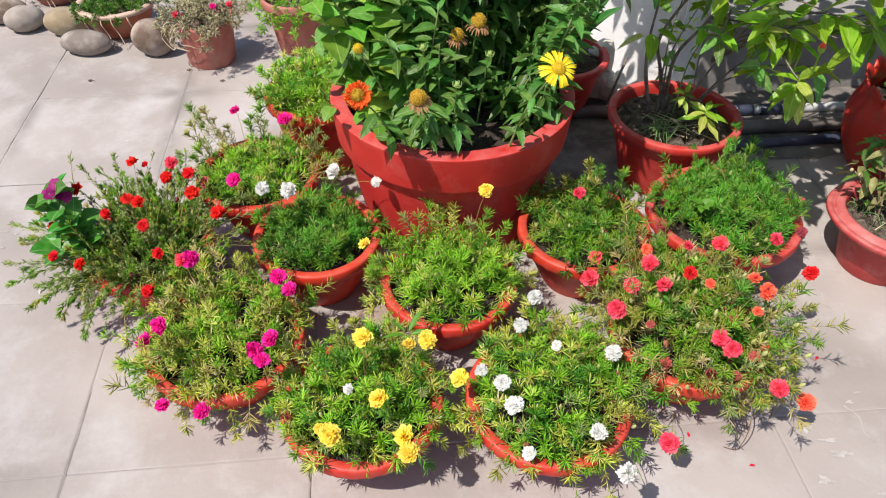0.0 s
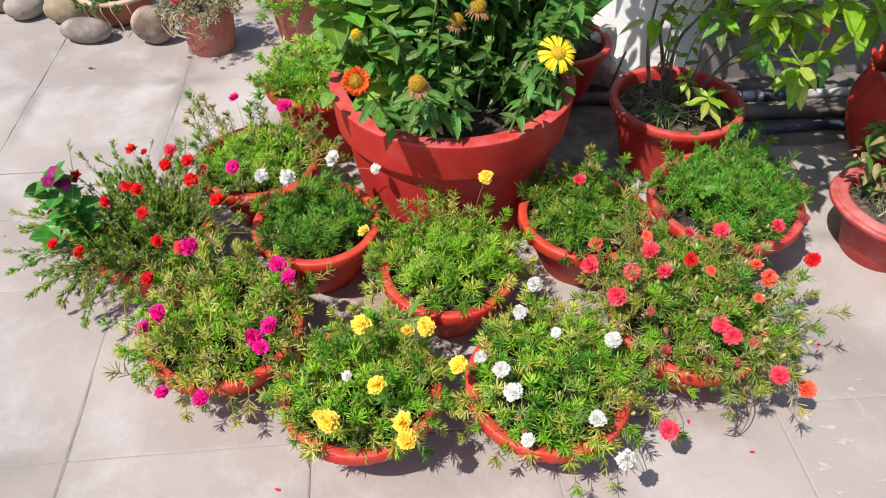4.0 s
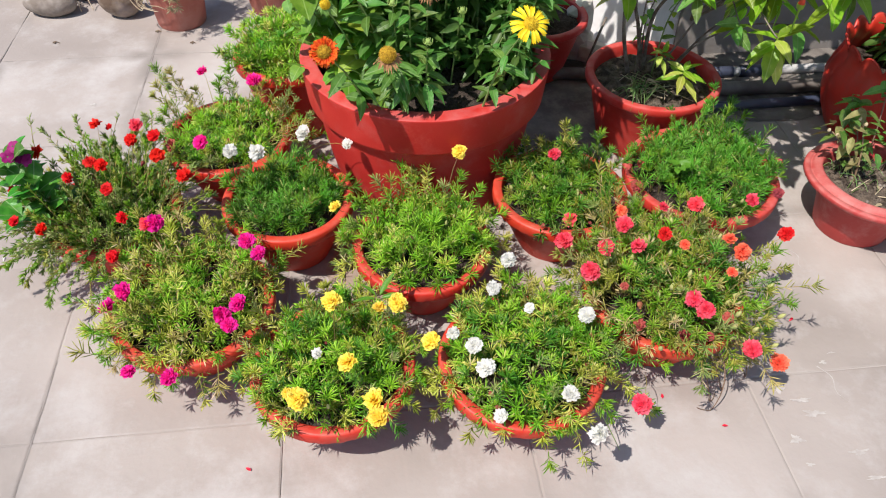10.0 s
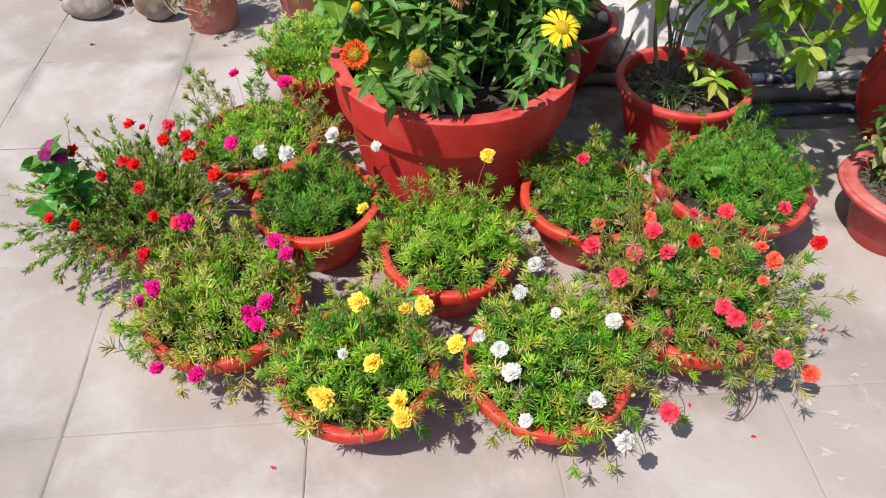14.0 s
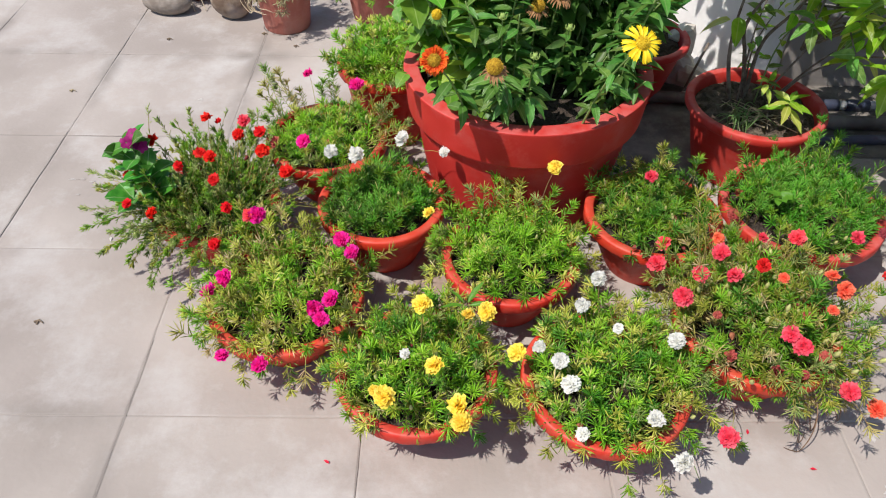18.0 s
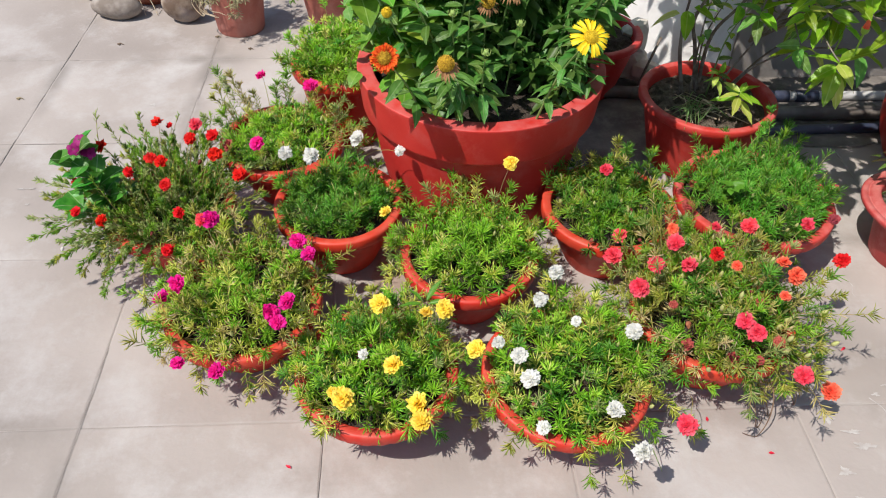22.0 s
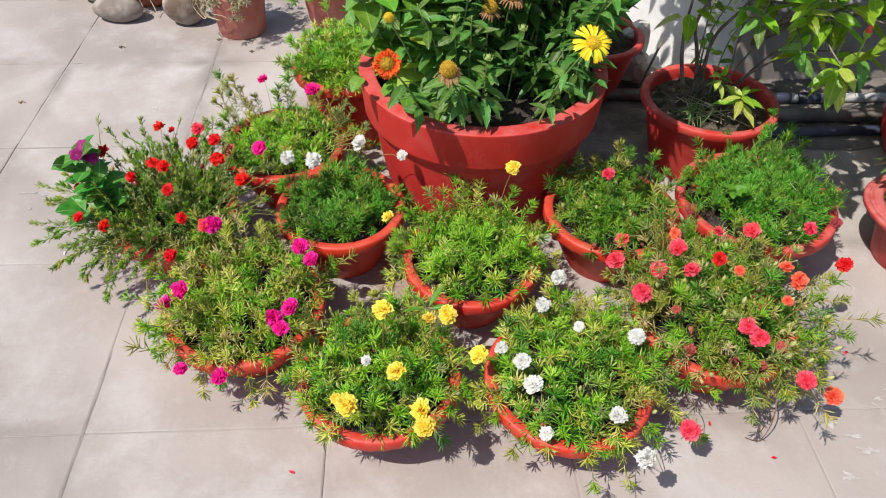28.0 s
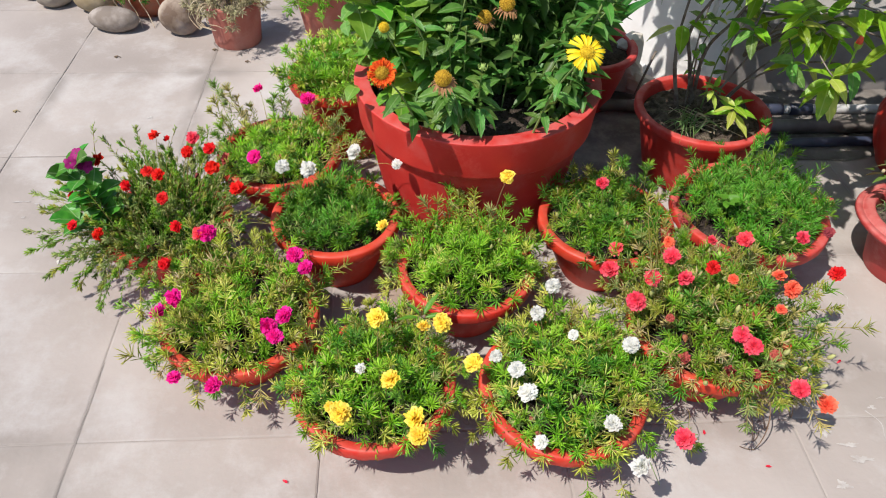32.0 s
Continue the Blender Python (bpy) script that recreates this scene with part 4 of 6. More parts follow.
redpot = portulaca((0.72, -1.165), 0.190, 0.18, "red plastic pot of tall moss rose with scarlet blooms", "grey", RED_BLOOMS, 14, 340, tall=0.135, loose=0.7, leaves=40, leaf_len=0.0185, leaf_wid=0.0030, stiff=0.66, tips=0.25, runner="grey", extra=((184, 0.27, 0.5, 0.25, 18), (168, 0.22, 0.7, 0.2, 9), (206, 0.24, 0.55, 0.35, 16), (230, 0.20, 0.6, 0.5, 12), (95, 0.22, 1.6, 0.05, 16), (250, 0.22, 0.5, 0.7, 9), (290, 0.2, 0.7, 0.4, 8)))
portulaca((1.019, -0.865), 0.198, 0.20, "red plastic pot of moss rose with magenta and white blooms", "green", MIXED_BLOOMS, 15, 180, tall=0.066, loose=0.15, reach=0.75, fill=0.84, weedy=0.25, runner="olive", extra=((150, 0.2, 1.3, 0.1, 13), (-20, 0.22, 1.0, 0.1, 7), (200, 0.15, 0.8, 0.4, 8), (20, 0.2, 1.2, 0.1, 6), (90, 0.17, 1.3, 0.1, 8)))
portulaca((1.218, -1.19), 0.188, 0.205, "red plastic pot of deep green moss rose without blooms", "deep", [], 16, 190, runner="deep", tall=0.060, reach=0.55, fill=0.84, leaf_len=0.034, leaf_wid=0.0028, stiff=0.8, weedy=0.5, extra=((0, 0.12, 1.0, 0.3, 5), (180, 0.12, 1.0, 0.3, 5)))
portulaca((1.585, -1.395), 0.192, 0.19, "red plastic pot of bright moss rose with one yellow bloom", "lime", CENTRE_BLOOMS, 17, 175, tall=0.072, reach=0.95, fill=0.95, weedy=0.45, leaf_len=0.033, leaf_wid=0.0030, runner="green", extra=((95, 0.21, 2.2, 0.02, 6), (60, 0.19, 2.2, 0.02, 4), (100, 0.15, 1.6, 0.05, 5), (160, 0.14, 0.8, 0.3, 8), (30, 0.13, 0.8, 0.3, 7), (-10, 0.13, 0.5, 0.4, 4), (200, 0.12, 0.5, 0.5, 5)))
portulaca((2.010, -1.228), 0.198, 0.20, "red plastic pot of moss rose with coral blooms", "mid", RMID_BLOOMS, 18, 165, runner="mid", tall=0.085, reach=0.7, fill=0.88, extra=((120, 0.16, 1.8, 0.05, 8), (30, 0.18, 1.4, 0.1, 7)))
coralpot = portulaca((2.190, -1.63), 0.205, 0.19, "red plastic pot of sprawling moss rose with coral and orange blooms", "olive", CORAL_BLOOMS, 19, 330, tall=0.118, loose=0.75, buds=4, spent=14, runner="olive", extra=((10, 0.23, 0.6, 0.5, 12), (-35, 0.19, 0.6, 0.6, 7), (60, 0.24, 0.8, 0.3, 14), (165, 0.18, 0.7, 0.4, 10), (-75, 0.14, 0.6, 0.9, 4), (-130, 0.15, 0.7, 0.7, 5), (110, 0.2, 1.0, 0.2, 10)))
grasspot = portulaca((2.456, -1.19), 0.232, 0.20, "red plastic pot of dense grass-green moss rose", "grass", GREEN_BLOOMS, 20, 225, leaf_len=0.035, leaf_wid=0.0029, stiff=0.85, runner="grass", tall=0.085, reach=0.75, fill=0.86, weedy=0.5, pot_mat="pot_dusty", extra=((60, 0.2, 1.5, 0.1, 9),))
portulaca((1.214, -0.54), 0.189, 0.30, "red plastic pot of pale moss rose beside the large pot", "lime", [], 21, 270, tall=0.1, base=0.62)

for k, (a, out, dip) in enumerate(((-80, 0.25, 0.25), (-64, 0.27, -0.2), (-72, 0.24, 0.35), (-50, 0.27, 0.25))):   # dry curled runners
    s = np.linspace(0, 1, 22)
    an = radians(a) + dip * s ** 2 * 1.3
    rad = 0.17 + (out - 0.17) * np.sin(s * 2.2)
    c = np.stack([rad * np.cos(an), rad * np.sin(an), np.maximum(0.19 * (1 - s * 1.15) + 0.03 * np.sin(6 * s) * s, 0.005)], 1)
    rv, rt = tubes(c[None], np.array([0.0022]))
    child("dry_runner", tri_mesh("dry_runner", rv, rt, [M["stem_brown"]]), coralpot, label="dry brown curled runner")

# big pot
big = thing("large_potted_plant", (1.648, -0.866, 0), "large round red plastic pot of blanket flowers with broad green leaves", "potted plant")
R, H = 0.378, 0.47
prof = [(0.001, 0.01), (0.24, 0.01), (0.26, 0), (0.276, 0), (0.284, 0.008), (0.301, 0.09), (0.319, 0.18), (0.341, 0.31), (0.3445, 0.335), (0.3455, 0.3435), (0.348, 0.3465), (0.3645, 0.348), (0.3665, 0.350), (0.3675, 0.356), (0.3765, 0.455), (0.3776, 0.4640), (0.3778, 0.4678), (0.3772, 0.4696), (0.3754, 0.4704), (0.373, 0.4706), (0.335, 0.4706), (0.3315, 0.470), (0.3295, 0.4675), (0.328, 0.463), (0.325, 0.40), (0.32, 0.3)]
prof = [(r * 0.985, z) for r, z in prof]
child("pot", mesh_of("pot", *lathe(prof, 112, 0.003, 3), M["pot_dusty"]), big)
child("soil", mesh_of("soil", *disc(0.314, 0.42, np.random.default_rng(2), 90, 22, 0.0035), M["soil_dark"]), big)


# ---- leafy plants ----
def leaf_shape(length, width, kind="lance", curl=0.25, fold=0.35, seed=0, rows=7):
    """One leaf along +x with a folded midrib and drooping tip; returns vertices and faces."""
    rng = np.random.default_rng(seed)
    v, f = [], []
    for i in range(rows + 1):
        s = i / rows
        if kind == "lance":
            w = math.sin(math.pi * s ** 0.8) ** 0.9
        elif kind == "heart":
            w = (math.sin(math.pi * min(1.0, s * 0.94 + 0.06) ** 0.62)) ** 0.8
        else:
            w = math.sin(math.pi * s ** (1.35 if kind == "round" else 0.7)) ** 0.75
        w = max(w, 0.03) * width / 2
        z0 = -curl * length * s * s
        bend = rng.normal(0, 0.03) * length
        for t in (-1.0, -0.5, 0.0, 0.5, 1.0):
            v.append((length * s, w * t + bend * s * 0.3, z0 + abs(t) ** 1.5 * w * fold + rng.normal(0, 0.012) * width))
    for i in range(rows):
        for j in range(4):
            q = i * 5 + j
            f.append((q, q + 1, q + 6, q + 5))
    return np.array(v), f


LEAVES = {}


def leaf_mesh(kind, mat, variant, length=1.0, aspect=0.4):
    key = (kind, mat, variant)
    if key not in LEAVES:
        v, f = leaf_shape(length, length * aspect, kind, 0.12 + 0.12 * variant, (0.45 - 0.12 * variant) * (0.5 if kind == "heart" else 1.0), variant)
        LEAVES[key] = mesh_of("leaf", v, f, M[mat])
    return LEAVES[key]


def leaf_pose(p, d, size, rng, up=(0, 0, 1)):
    """A leaf at p that points along d with its face turned up."""
    x = Vector(d).normalized()
    z = Vector(up) + Vector(rng.normal(0, 0.28, 3))
    y = z.cross(x).normalized()
    z = x.cross(y)
    m = Matrix((x, y, z)).transposed().to_4x4()
    return Matrix.Translation(p) @ m @ Matrix.Scale(size, 4)


def add_leaves(owner, spots, rng, kind, mats, rest, aspect, near, limit=300, variants=3):
    """Leaves as parts where the camera passes nearest (near decides), the others joined into one mass."""
    order = sorted(range(len(spots)), key=lambda k: near(spots[k][0]))
    jv, jt, o = [], [], 0
    for rank, k in enumerate(order):
        p, d, size = spots[k]
        m = leaf_pose(p, d, size, rng)
        if rank < limit:
            child("leaf", leaf_mesh(kind, mats[k % len(mats)], k % variants, 1.0, aspect), owner, m)
        else:
            v, f = leaf_shape(1.0, aspect, kind, 0.12 + 0.12 * (k % 3), 0.35, k % 3)
            a = np.array(m)
            jv.append(v @ a[:3, :3].T + a[:3, 3])
            jt.append(np.array([(x[0], x[1], x[2]) for x in f] + [(x[0], x[2], x[3]) for x in f]) + o)
            o += len(v)
    if jv:
        tagged(child("leaf_mass", tri_mesh("leaf_mass", np.concatenate(jv), np.concatenate(jt), [M[rest]]), owner), "more leaves of the same plant", kind="stuff")


# small round-leaved weed among the grass-green moss rose, broad blades among the yellow blooms
def weed(owner, at, leaves, size, kind, mat, aspect, seed):
    rs = np.random.default_rng(seed)
    o = Vector(at) - Vector(owner.matrix_basis.translation)
    for k in range(leaves):
        a = k * 2.4
        d = Vector((math.cos(a), math.sin(a), rs.uniform(0.1, 0.8)))
        child("weed_leaf", leaf_mesh(kind, mat, k % 3, 1.0, aspect), owner, leaf_pose(o + d * 0.008, d, size * rs.uniform(0.7, 1.15), rs), "broad weed leaf")


weed(grasspot, (2.338, -1.262, 0.285), 9, 0.026, "heart", "hibiscus_rest", 0.9, 1)
weed(yellowpot, (1.455, -1.655, 0.265), 5, 0.060, "lance", "hibiscus_rest", 0.25, 2)


def bezier(points, n=12):
    """A smooth curve through a few points (Catmull-Rom)."""
    p = np.array(points, float)
    p = np.vstack([2 * p[0] - p[1], p, 2 * p[-1] - p[-2]])
    out = []
    for i in range(1, len(p) - 2):
        for s in np.linspace(0, 1, n, endpoint=False):
            a, b, c, d = p[i - 1], p[i], p[i + 1], p[i + 2]
            out.append(0.5 * (2 * b + (c - a) * s + (2 * a - 5 * b + 4 * c - d) * s * s + (3 * b - a - 3 * c + d) * s ** 3))
    out.append(p[-2])
    return np.array(out)


def rod(points, r0, r1, seg=8, knots=0.0, seed=0):
    """A round branch or pipe along points, tapering from r0 to r1."""
    c = np.asarray(points, float)
    d = np.gradient(c, axis=0)
    d /= np.linalg.norm(d, axis=1, keepdims=True) + 1e-9
    u = np.cross(d, np.array([0.31, 0.17, 0.93]))
    u /= np.linalg.norm(u, axis=1, keepdims=True) + 1e-9
    w = np.cross(d, u)
    rng = np.random.default_rng(seed)
    v, f = [], []
    n = len(c)
    for i in range(n):
        r = (r0 + (r1 - r0) * i / (n - 1)) * (1 + rng.normal(0, knots))
        for k in range(seg):
            a = 2 * math.pi * k / seg
            v.append(c[i] + (u[i] * math.cos(a) + w[i] * math.sin(a)) * r)
    for i in range(n - 1):
        for k in range(seg):
            k2 = (k + 1) % seg
            f.append((i * seg + k, i * seg + k2, (i + 1) * seg + k2, (i + 1) * seg + k))
    f.append(tuple(range(seg - 1, -1, -1)))
    f.append(tuple((n - 1) * seg + k for k in range(seg)))
    return v, f


def merge(list_of):
    v, f, o = [], [], 0
    for a, b in list_of:
        v += [tuple(x) for x in a]
        f += [tuple(i + o for i in q) for q in b]
        o += len(a)
    return v, f


def daisy(owner, p, normal, petals, mat, disc_mat, size, length=1.0, seed=0, spin=0.0):
    """A blanket flower: ray petals with toothed ends round a domed, bristly disc."""
    rng = np.random.default_rng(seed)
    v, f = [], []
    for k in range(petals):
        a = 2 * math.pi * k / petals + rng.normal(0, 0.06)
        L = 0.034 * length * rng.uniform(0.88, 1.08)
        W = (0.0058 if petals < 20 else 0.0036) * rng.uniform(0.8, 1.15)
        rise = rng.normal(0, 0.004) if petals > 20 else rng.normal(0, 0.001)
        o = len(v)
        for i in range(5):
            s = i / 4
            for j in range(5):
                t = j / 2 - 1
                w = W * (0.35 + 0.65 * math.sin(min(1.0, s * 1.1) * 1.7))
                r = 0.011 + L * s - (0.004 * (j % 2) if i == 4 else 0)
                z = 0.004 + 0.004 * math.sin(s * 3) - 0.006 * s * s + 0.002 * t * t + rise * s + (0.0045 * t * t * s if petals > 20 else 0) + rng.normal(0, 0.0007)
                v.append(((r * math.cos(a) - w * t * math.sin(a)), (r * math.sin(a) + w * t * math.cos(a)), z))
        for i in range(4):
            for j in range(4):
                q = o + i * 5 + j
                f.append((q, q + 1, q + 6, q + 5))
    if petals > 20:                                     # a second, frilled whorl
        for k in range(30):
            a = 2 * math.pi * k / 30 + 0.1
            o = len(v)
            L = 0.017 * rng.uniform(0.8, 1.2)
            for (rr, zz, ss) in ((0.012, 0.004, 0.0016), (0.012 + L * 0.6, 0.010, 0.0026), (0.012 + L, 0.013 + rng.normal(0, 0.002), 0.0034)):
                for t in (-1, 1):
                    v.append((rr * math.cos(a) - ss * t * math.sin(a), rr * math.sin(a) + ss * t * math.cos(a), zz + 0.0012 * t))
            f += [(o, o + 1, o + 3, o + 2), (o + 2, o + 3, o + 5, o + 4)]
    if not petals:
        for k in range(26):
            a, r = k * 2.4, 0.016
            o = len(v)
            L = rng.uniform(0.008, 0.015)
            for (rr, zz, ss) in ((r - 0.005, 0.0, 0.003), (r + L * 0.5, -0.004, 0.002), (r + L, -0.012, 0.0005)):
                for t in (-1, 1):
                    v.append((rr * math.cos(a) - ss * t * math.sin(a), rr * math.sin(a) + ss * t * math.cos(a), zz + rng.normal(0, 0.002)))
            f += [(o, o + 1, o + 3, o + 2), (o + 2, o + 3, o + 5, o + 4)]
    q = Vector(normal).normalized().to_track_quat("Z", "Y").to_matrix().to_4x4()
    fl = child("flower", mesh_of("flower", v, f, M[mat]), owner, Matrix.Translation(p) @ q @ pose(0, 0, 0, 0, 0, spin) @ Matrix.Scale(size, 4))
    dv, df = [], []
    high = 0.011 if petals else 0.020
    n = 150
    for k in range(n):
        s = (k + 0.5) / n
        r, a = 0.0165 * math.sqrt(s), k * 2.39996
        z = 0.004 + high * math.sqrt(max(0.0, 1 - s * 0.95))
        o = len(dv)
        h = 0.0035
        tip = (r * 1.12 * math.cos(a), r * 1.12 * math.sin(a), z + h)
        for t in range(3):
            b = t * 2.094 + a
            dv.append((r * math.cos(a) + 0.0013 * math.cos(b), r * math.sin(a) + 0.0013 * math.sin(b), z - 0.003))
        dv.append(tip)
        df += [(o, o + 1, o + 3), (o + 1, o + 2, o + 3), (o + 2, o, o + 3)]
    core = lathe([(0.0005, 0.003 + high), (0.006, 0.002 + high * 0.93), (0.012, 0.002 + high * 0.65), (0.0165, 0.004), (0.012, -0.003), (0.003, -0.008)], 14)
    dv2, df2 = merge([(dv, df), core])
    child("disc", mesh_of("disc", dv2, df2, M[disc_mat]), fl)
    return fl


base = whitepot.matrix_basis.translation
c = bezier([(1.86 - base.x, -1.90 - base.y, 0.215), (1.91 - base.x, -1.925 - base.y, 0.19), (1.955 - base.x, -1.95 - base.y, 0.12), (2.0 - base.x, -1.985 - base.y, 0.03)], 8)
child("stalk", mesh_of("stalk", *rod(c, 0.0016, 0.001, 6), M["green_stem"]), whitepot, label="long bare green stalk")

# blanket flowers and broad leaves in the large pot
rng = np.random.default_rng(7)
spots_a, spots_b, stalks = [], [], []


def leafy_stem(x, y, dx, dy, h, spots, size, step, droop=0.3, z0=0.42, first=0.12):
    """A rising stem with leaves all round it; adds leaf spots and the stem's curve."""
    c = bezier([(x, y, z0), (x + dx * 0.4, y + dy * 0.4, z0 + h * 0.5), (x + dx, y + dy, z0 + h)], 10)
    stalks.append(rod(c, 0.0042, 0.002, 6))
    n = max(3, int(h / step))
    a0 = rng.uniform(0, 6.28)
    for k in range(n):
        s = first + (1 - first) * (k + rng.uniform(0, 0.6)) / n
        p = c[min(len(c) - 1, int(s * (len(c) - 1)))]
        a = a0 + k * 2.4 + rng.normal(0, 0.3)
        el = 0.35 - droop + 0.5 * (s - 0.5) + rng.normal(0, 0.25)
        d = (math.cos(a) * math.cos(el), math.sin(a) * math.cos(el), math.sin(el))
        spots.append((Vector(p), d, size * rng.uniform(0.7, 1.2) * (1.15 - 0.35 * s)))
    return c[-1]


for k in range(66):
    a = rng.uniform(0, 6.28)
    r = 0.26 * math.sqrt(rng.uniform(0, 1))
    x, y = r * math.cos(a) + 0.05, r * math.sin(a) + 0.04
    if y < -0.17:
        y += 0.12
    if 0.0 < x < 0.14 and y < 0.0:
        y += 0.14
    leafy_stem(x, y, x * 0.5 + rng.normal(0, 0.05), y * 0.4 + rng.normal(0, 0.05), rng.uniform(0.22, 0.66), spots_a, 0.080, 0.0125)
for k in range(36):                                   # the broad-leaved climber on the one side
    a = rng.uniform(1.9, 4.1)
    r = rng.uniform(0.12, 0.27)
    x, y = r * math.cos(a), r * math.sin(a)
    leafy_stem(x, y, x * 0.62 + rng.normal(0, 0.06), y * 0.5 + 0.07, rng.uniform(0.12, 0.6), spots_b, 0.088, 0.023)
for k in range(20):                                   # the tallest growth, which shades what stands behind it
    x, y = rng.uniform(-0.17, 0.14), rng.uniform(-0.06, 0.14)
    leafy_stem(x, y, rng.normal(0.0, 0.05), rng.normal(0.0, 0.04), rng.uniform(0.66, 0.90), spots_a, 0.090, 0.018, first=0.55)
for k in range(30):                                   # dense tops that lean out over the one side
    x, y = rng.uniform(0.06, 0.24), rng.uniform(0.0, 0.20)
    leafy_stem(x, y, rng.uniform(-0.02, 0.08), rng.uniform(-0.02, 0.08), rng.uniform(0.24, 0.56), spots_a, 0.100, 0.019, first=0.5)
for k in range(16):                                   # low bushy shoots that hang over the rim under the yellow flower
    x, y = rng.uniform(0.12, 0.27), rng.uniform(-0.20, -0.04)
    leafy_stem(x, y, rng.uniform(-0.02, 0.05), rng.uniform(-0.07, 0.0), rng.uniform(0.10, 0.27), spots_a, 0.066, 0.0125, droop=0.55, first=0.3)
FLOWERS = []
bigat = Vector(big.matrix_basis.translation)
for (p, n, petals, mat, dmat, size, length) in (
        ((1.374, -1.310, 0.725), (-0.15, -0.72, 0.8), 27, "flame", "rust_disc", 1.06, 0.66),
        ((1.833, -1.345, 0.793), (0.1, -0.65, 0.8), 15, "gold", "gold_disc", 1.02, 1.0),
        ((1.519, -1.252, 0.671), (-0.1, -0.3, 1.0), 0, "husk", "rust_disc", 1.24, 1.0),
        ((1.703, -0.962, 0.725), (0.1, -0.2, 1.0), 0, "husk", "rust_disc", 1.24, 1.0),
        ((1.635, -1.052, 0.734), (0.0, -0.4, 1.0), 0, "husk", "rust_disc", 1.05, 1.0),
        ((1.377, -1.102, 0.734), (-0.1, -0.6, 1.0), 0, "leaf", "gold_disc", 0.8, 0.6)):
    q = Vector(p) - bigat
    daisy(big, q, n, petals, mat, dmat, size, length, seed=len(FLOWERS))
    FLOWERS.append(q)
    foot = (q.x * 0.62, q.y * 0.62, 0.42)
    c = bezier([foot, ((foot[0] + q.x) / 2, (foot[1] + q.y) / 2 + 0.02, 0.42 + (q.z - 0.42) * 0.55), tuple(q - Vector(n).normalized() * 0.008)], 8)
    stalks.append(rod(c, 0.0035, 0.002, 6))
    for k in range(9):
        s = 0.25 + 0.55 * k / 9
        a = k * 2.4
        spots_a.append((Vector(c[int(s * (len(c) - 1))]), (math.cos(a), math.sin(a), rng.uniform(-0.35, 0.25)), 0.072 * rng.uniform(0.7, 1.15)))
for k in range(26):                                   # the rosette that radiates from under the faded flower and hangs over the soil
    a = radians(-90) + (k % 13 - 6) * 0.32 + rng.normal(0, 0.12)
    lo = k // 13
    spots_a.append((Vector((-0.115 + 0.10 * lo * rng.uniform(0, 1), -0.300 - 0.01 * lo, 0.60 - 0.055 * lo)), (math.cos(a), math.sin(a) * 0.8, rng.uniform(-0.75, -0.25) + 0.3 * (1 - lo)), 0.074 * rng.uniform(0.85, 1.15)))
for p in ((1.540, -1.120, 0.744), (1.620, -1.200, 0.680), (1.725, -1.050, 0.681)):     # unopened green heads
    q = Vector(p) - bigat
    v, f = lathe([(0.001, 0.007), (0.004, 0.0078), (0.0062, 0.005), (0.0068, 0.001), (0.005, -0.004), (0.002, -0.007)], 14, 0.08)
    parts = [(v, f)]
    for k in range(12):                                # narrow sepals that curl up round the head
        b = k * 2.4
        parts.append(rod(bezier([(q0 * math.cos(b), q0 * math.sin(b), z) for q0, z in ((0.004, -0.005), (0.0105, -0.002 - 0.0003 * k), (0.0125, 0.006))], 3), 0.0016, 0.0006, 4))
    child("bud", mesh_of("bud", *merge(parts), M["head"]), big, Matrix.Translation(q), "unopened pale green head")
    c = bezier([(q.x * 0.8, q.y * 0.8 + 0.03, 0.42), (q.x * 0.92, q.y * 0.9 + 0.02, 0.42 + (q.z - 0.42) * 0.6), tuple(q)], 8)
    stalks.append(rod(c, 0.003, 0.0018, 6))
    for k in range(16):
        a, t = k * 2.4, 0.30 + 0.62 * k / 16
        spots_a.append((Vector(c[int(t * (len(c) - 1))]), (math.cos(a), math.sin(a), rng.uniform(-0.2, 0.5)), 0.070 * rng.uniform(0.7, 1.1) * (1.2 - 0.5 * t)))
for k in range(34):                                   # small young leaves by the rim on the climber's side
    a = rng.uniform(0, 6.28)
    spots_b.append((Vector((-0.33 + rng.normal(0, 0.035), -0.02 + rng.normal(0, 0.10), 0.54 + rng.uniform(-0.06, 0.12))), (math.cos(a), math.sin(a), rng.uniform(-0.4, 0.4)), rng.uniform(0.03, 0.055)))
front = lambda p: p[1] * 1.0 - 0.25 * p[2]
add_leaves(big, spots_a, rng, "lance", ["leaf", "leaf_dark", "leaf_dark"], "leaf_rest", 0.36, front, 290)
add_leaves(big, spots_b, rng, "heart", ["climber", "climber", "leaf", "climber", "climber_young", "climber"], "climber", 0.84, lambda p: p[1] + 0.6 * p[0], 170)
for v, f in stalks:
    child("stem", mesh_of("stem", v, f, M["green_stem"]), big)

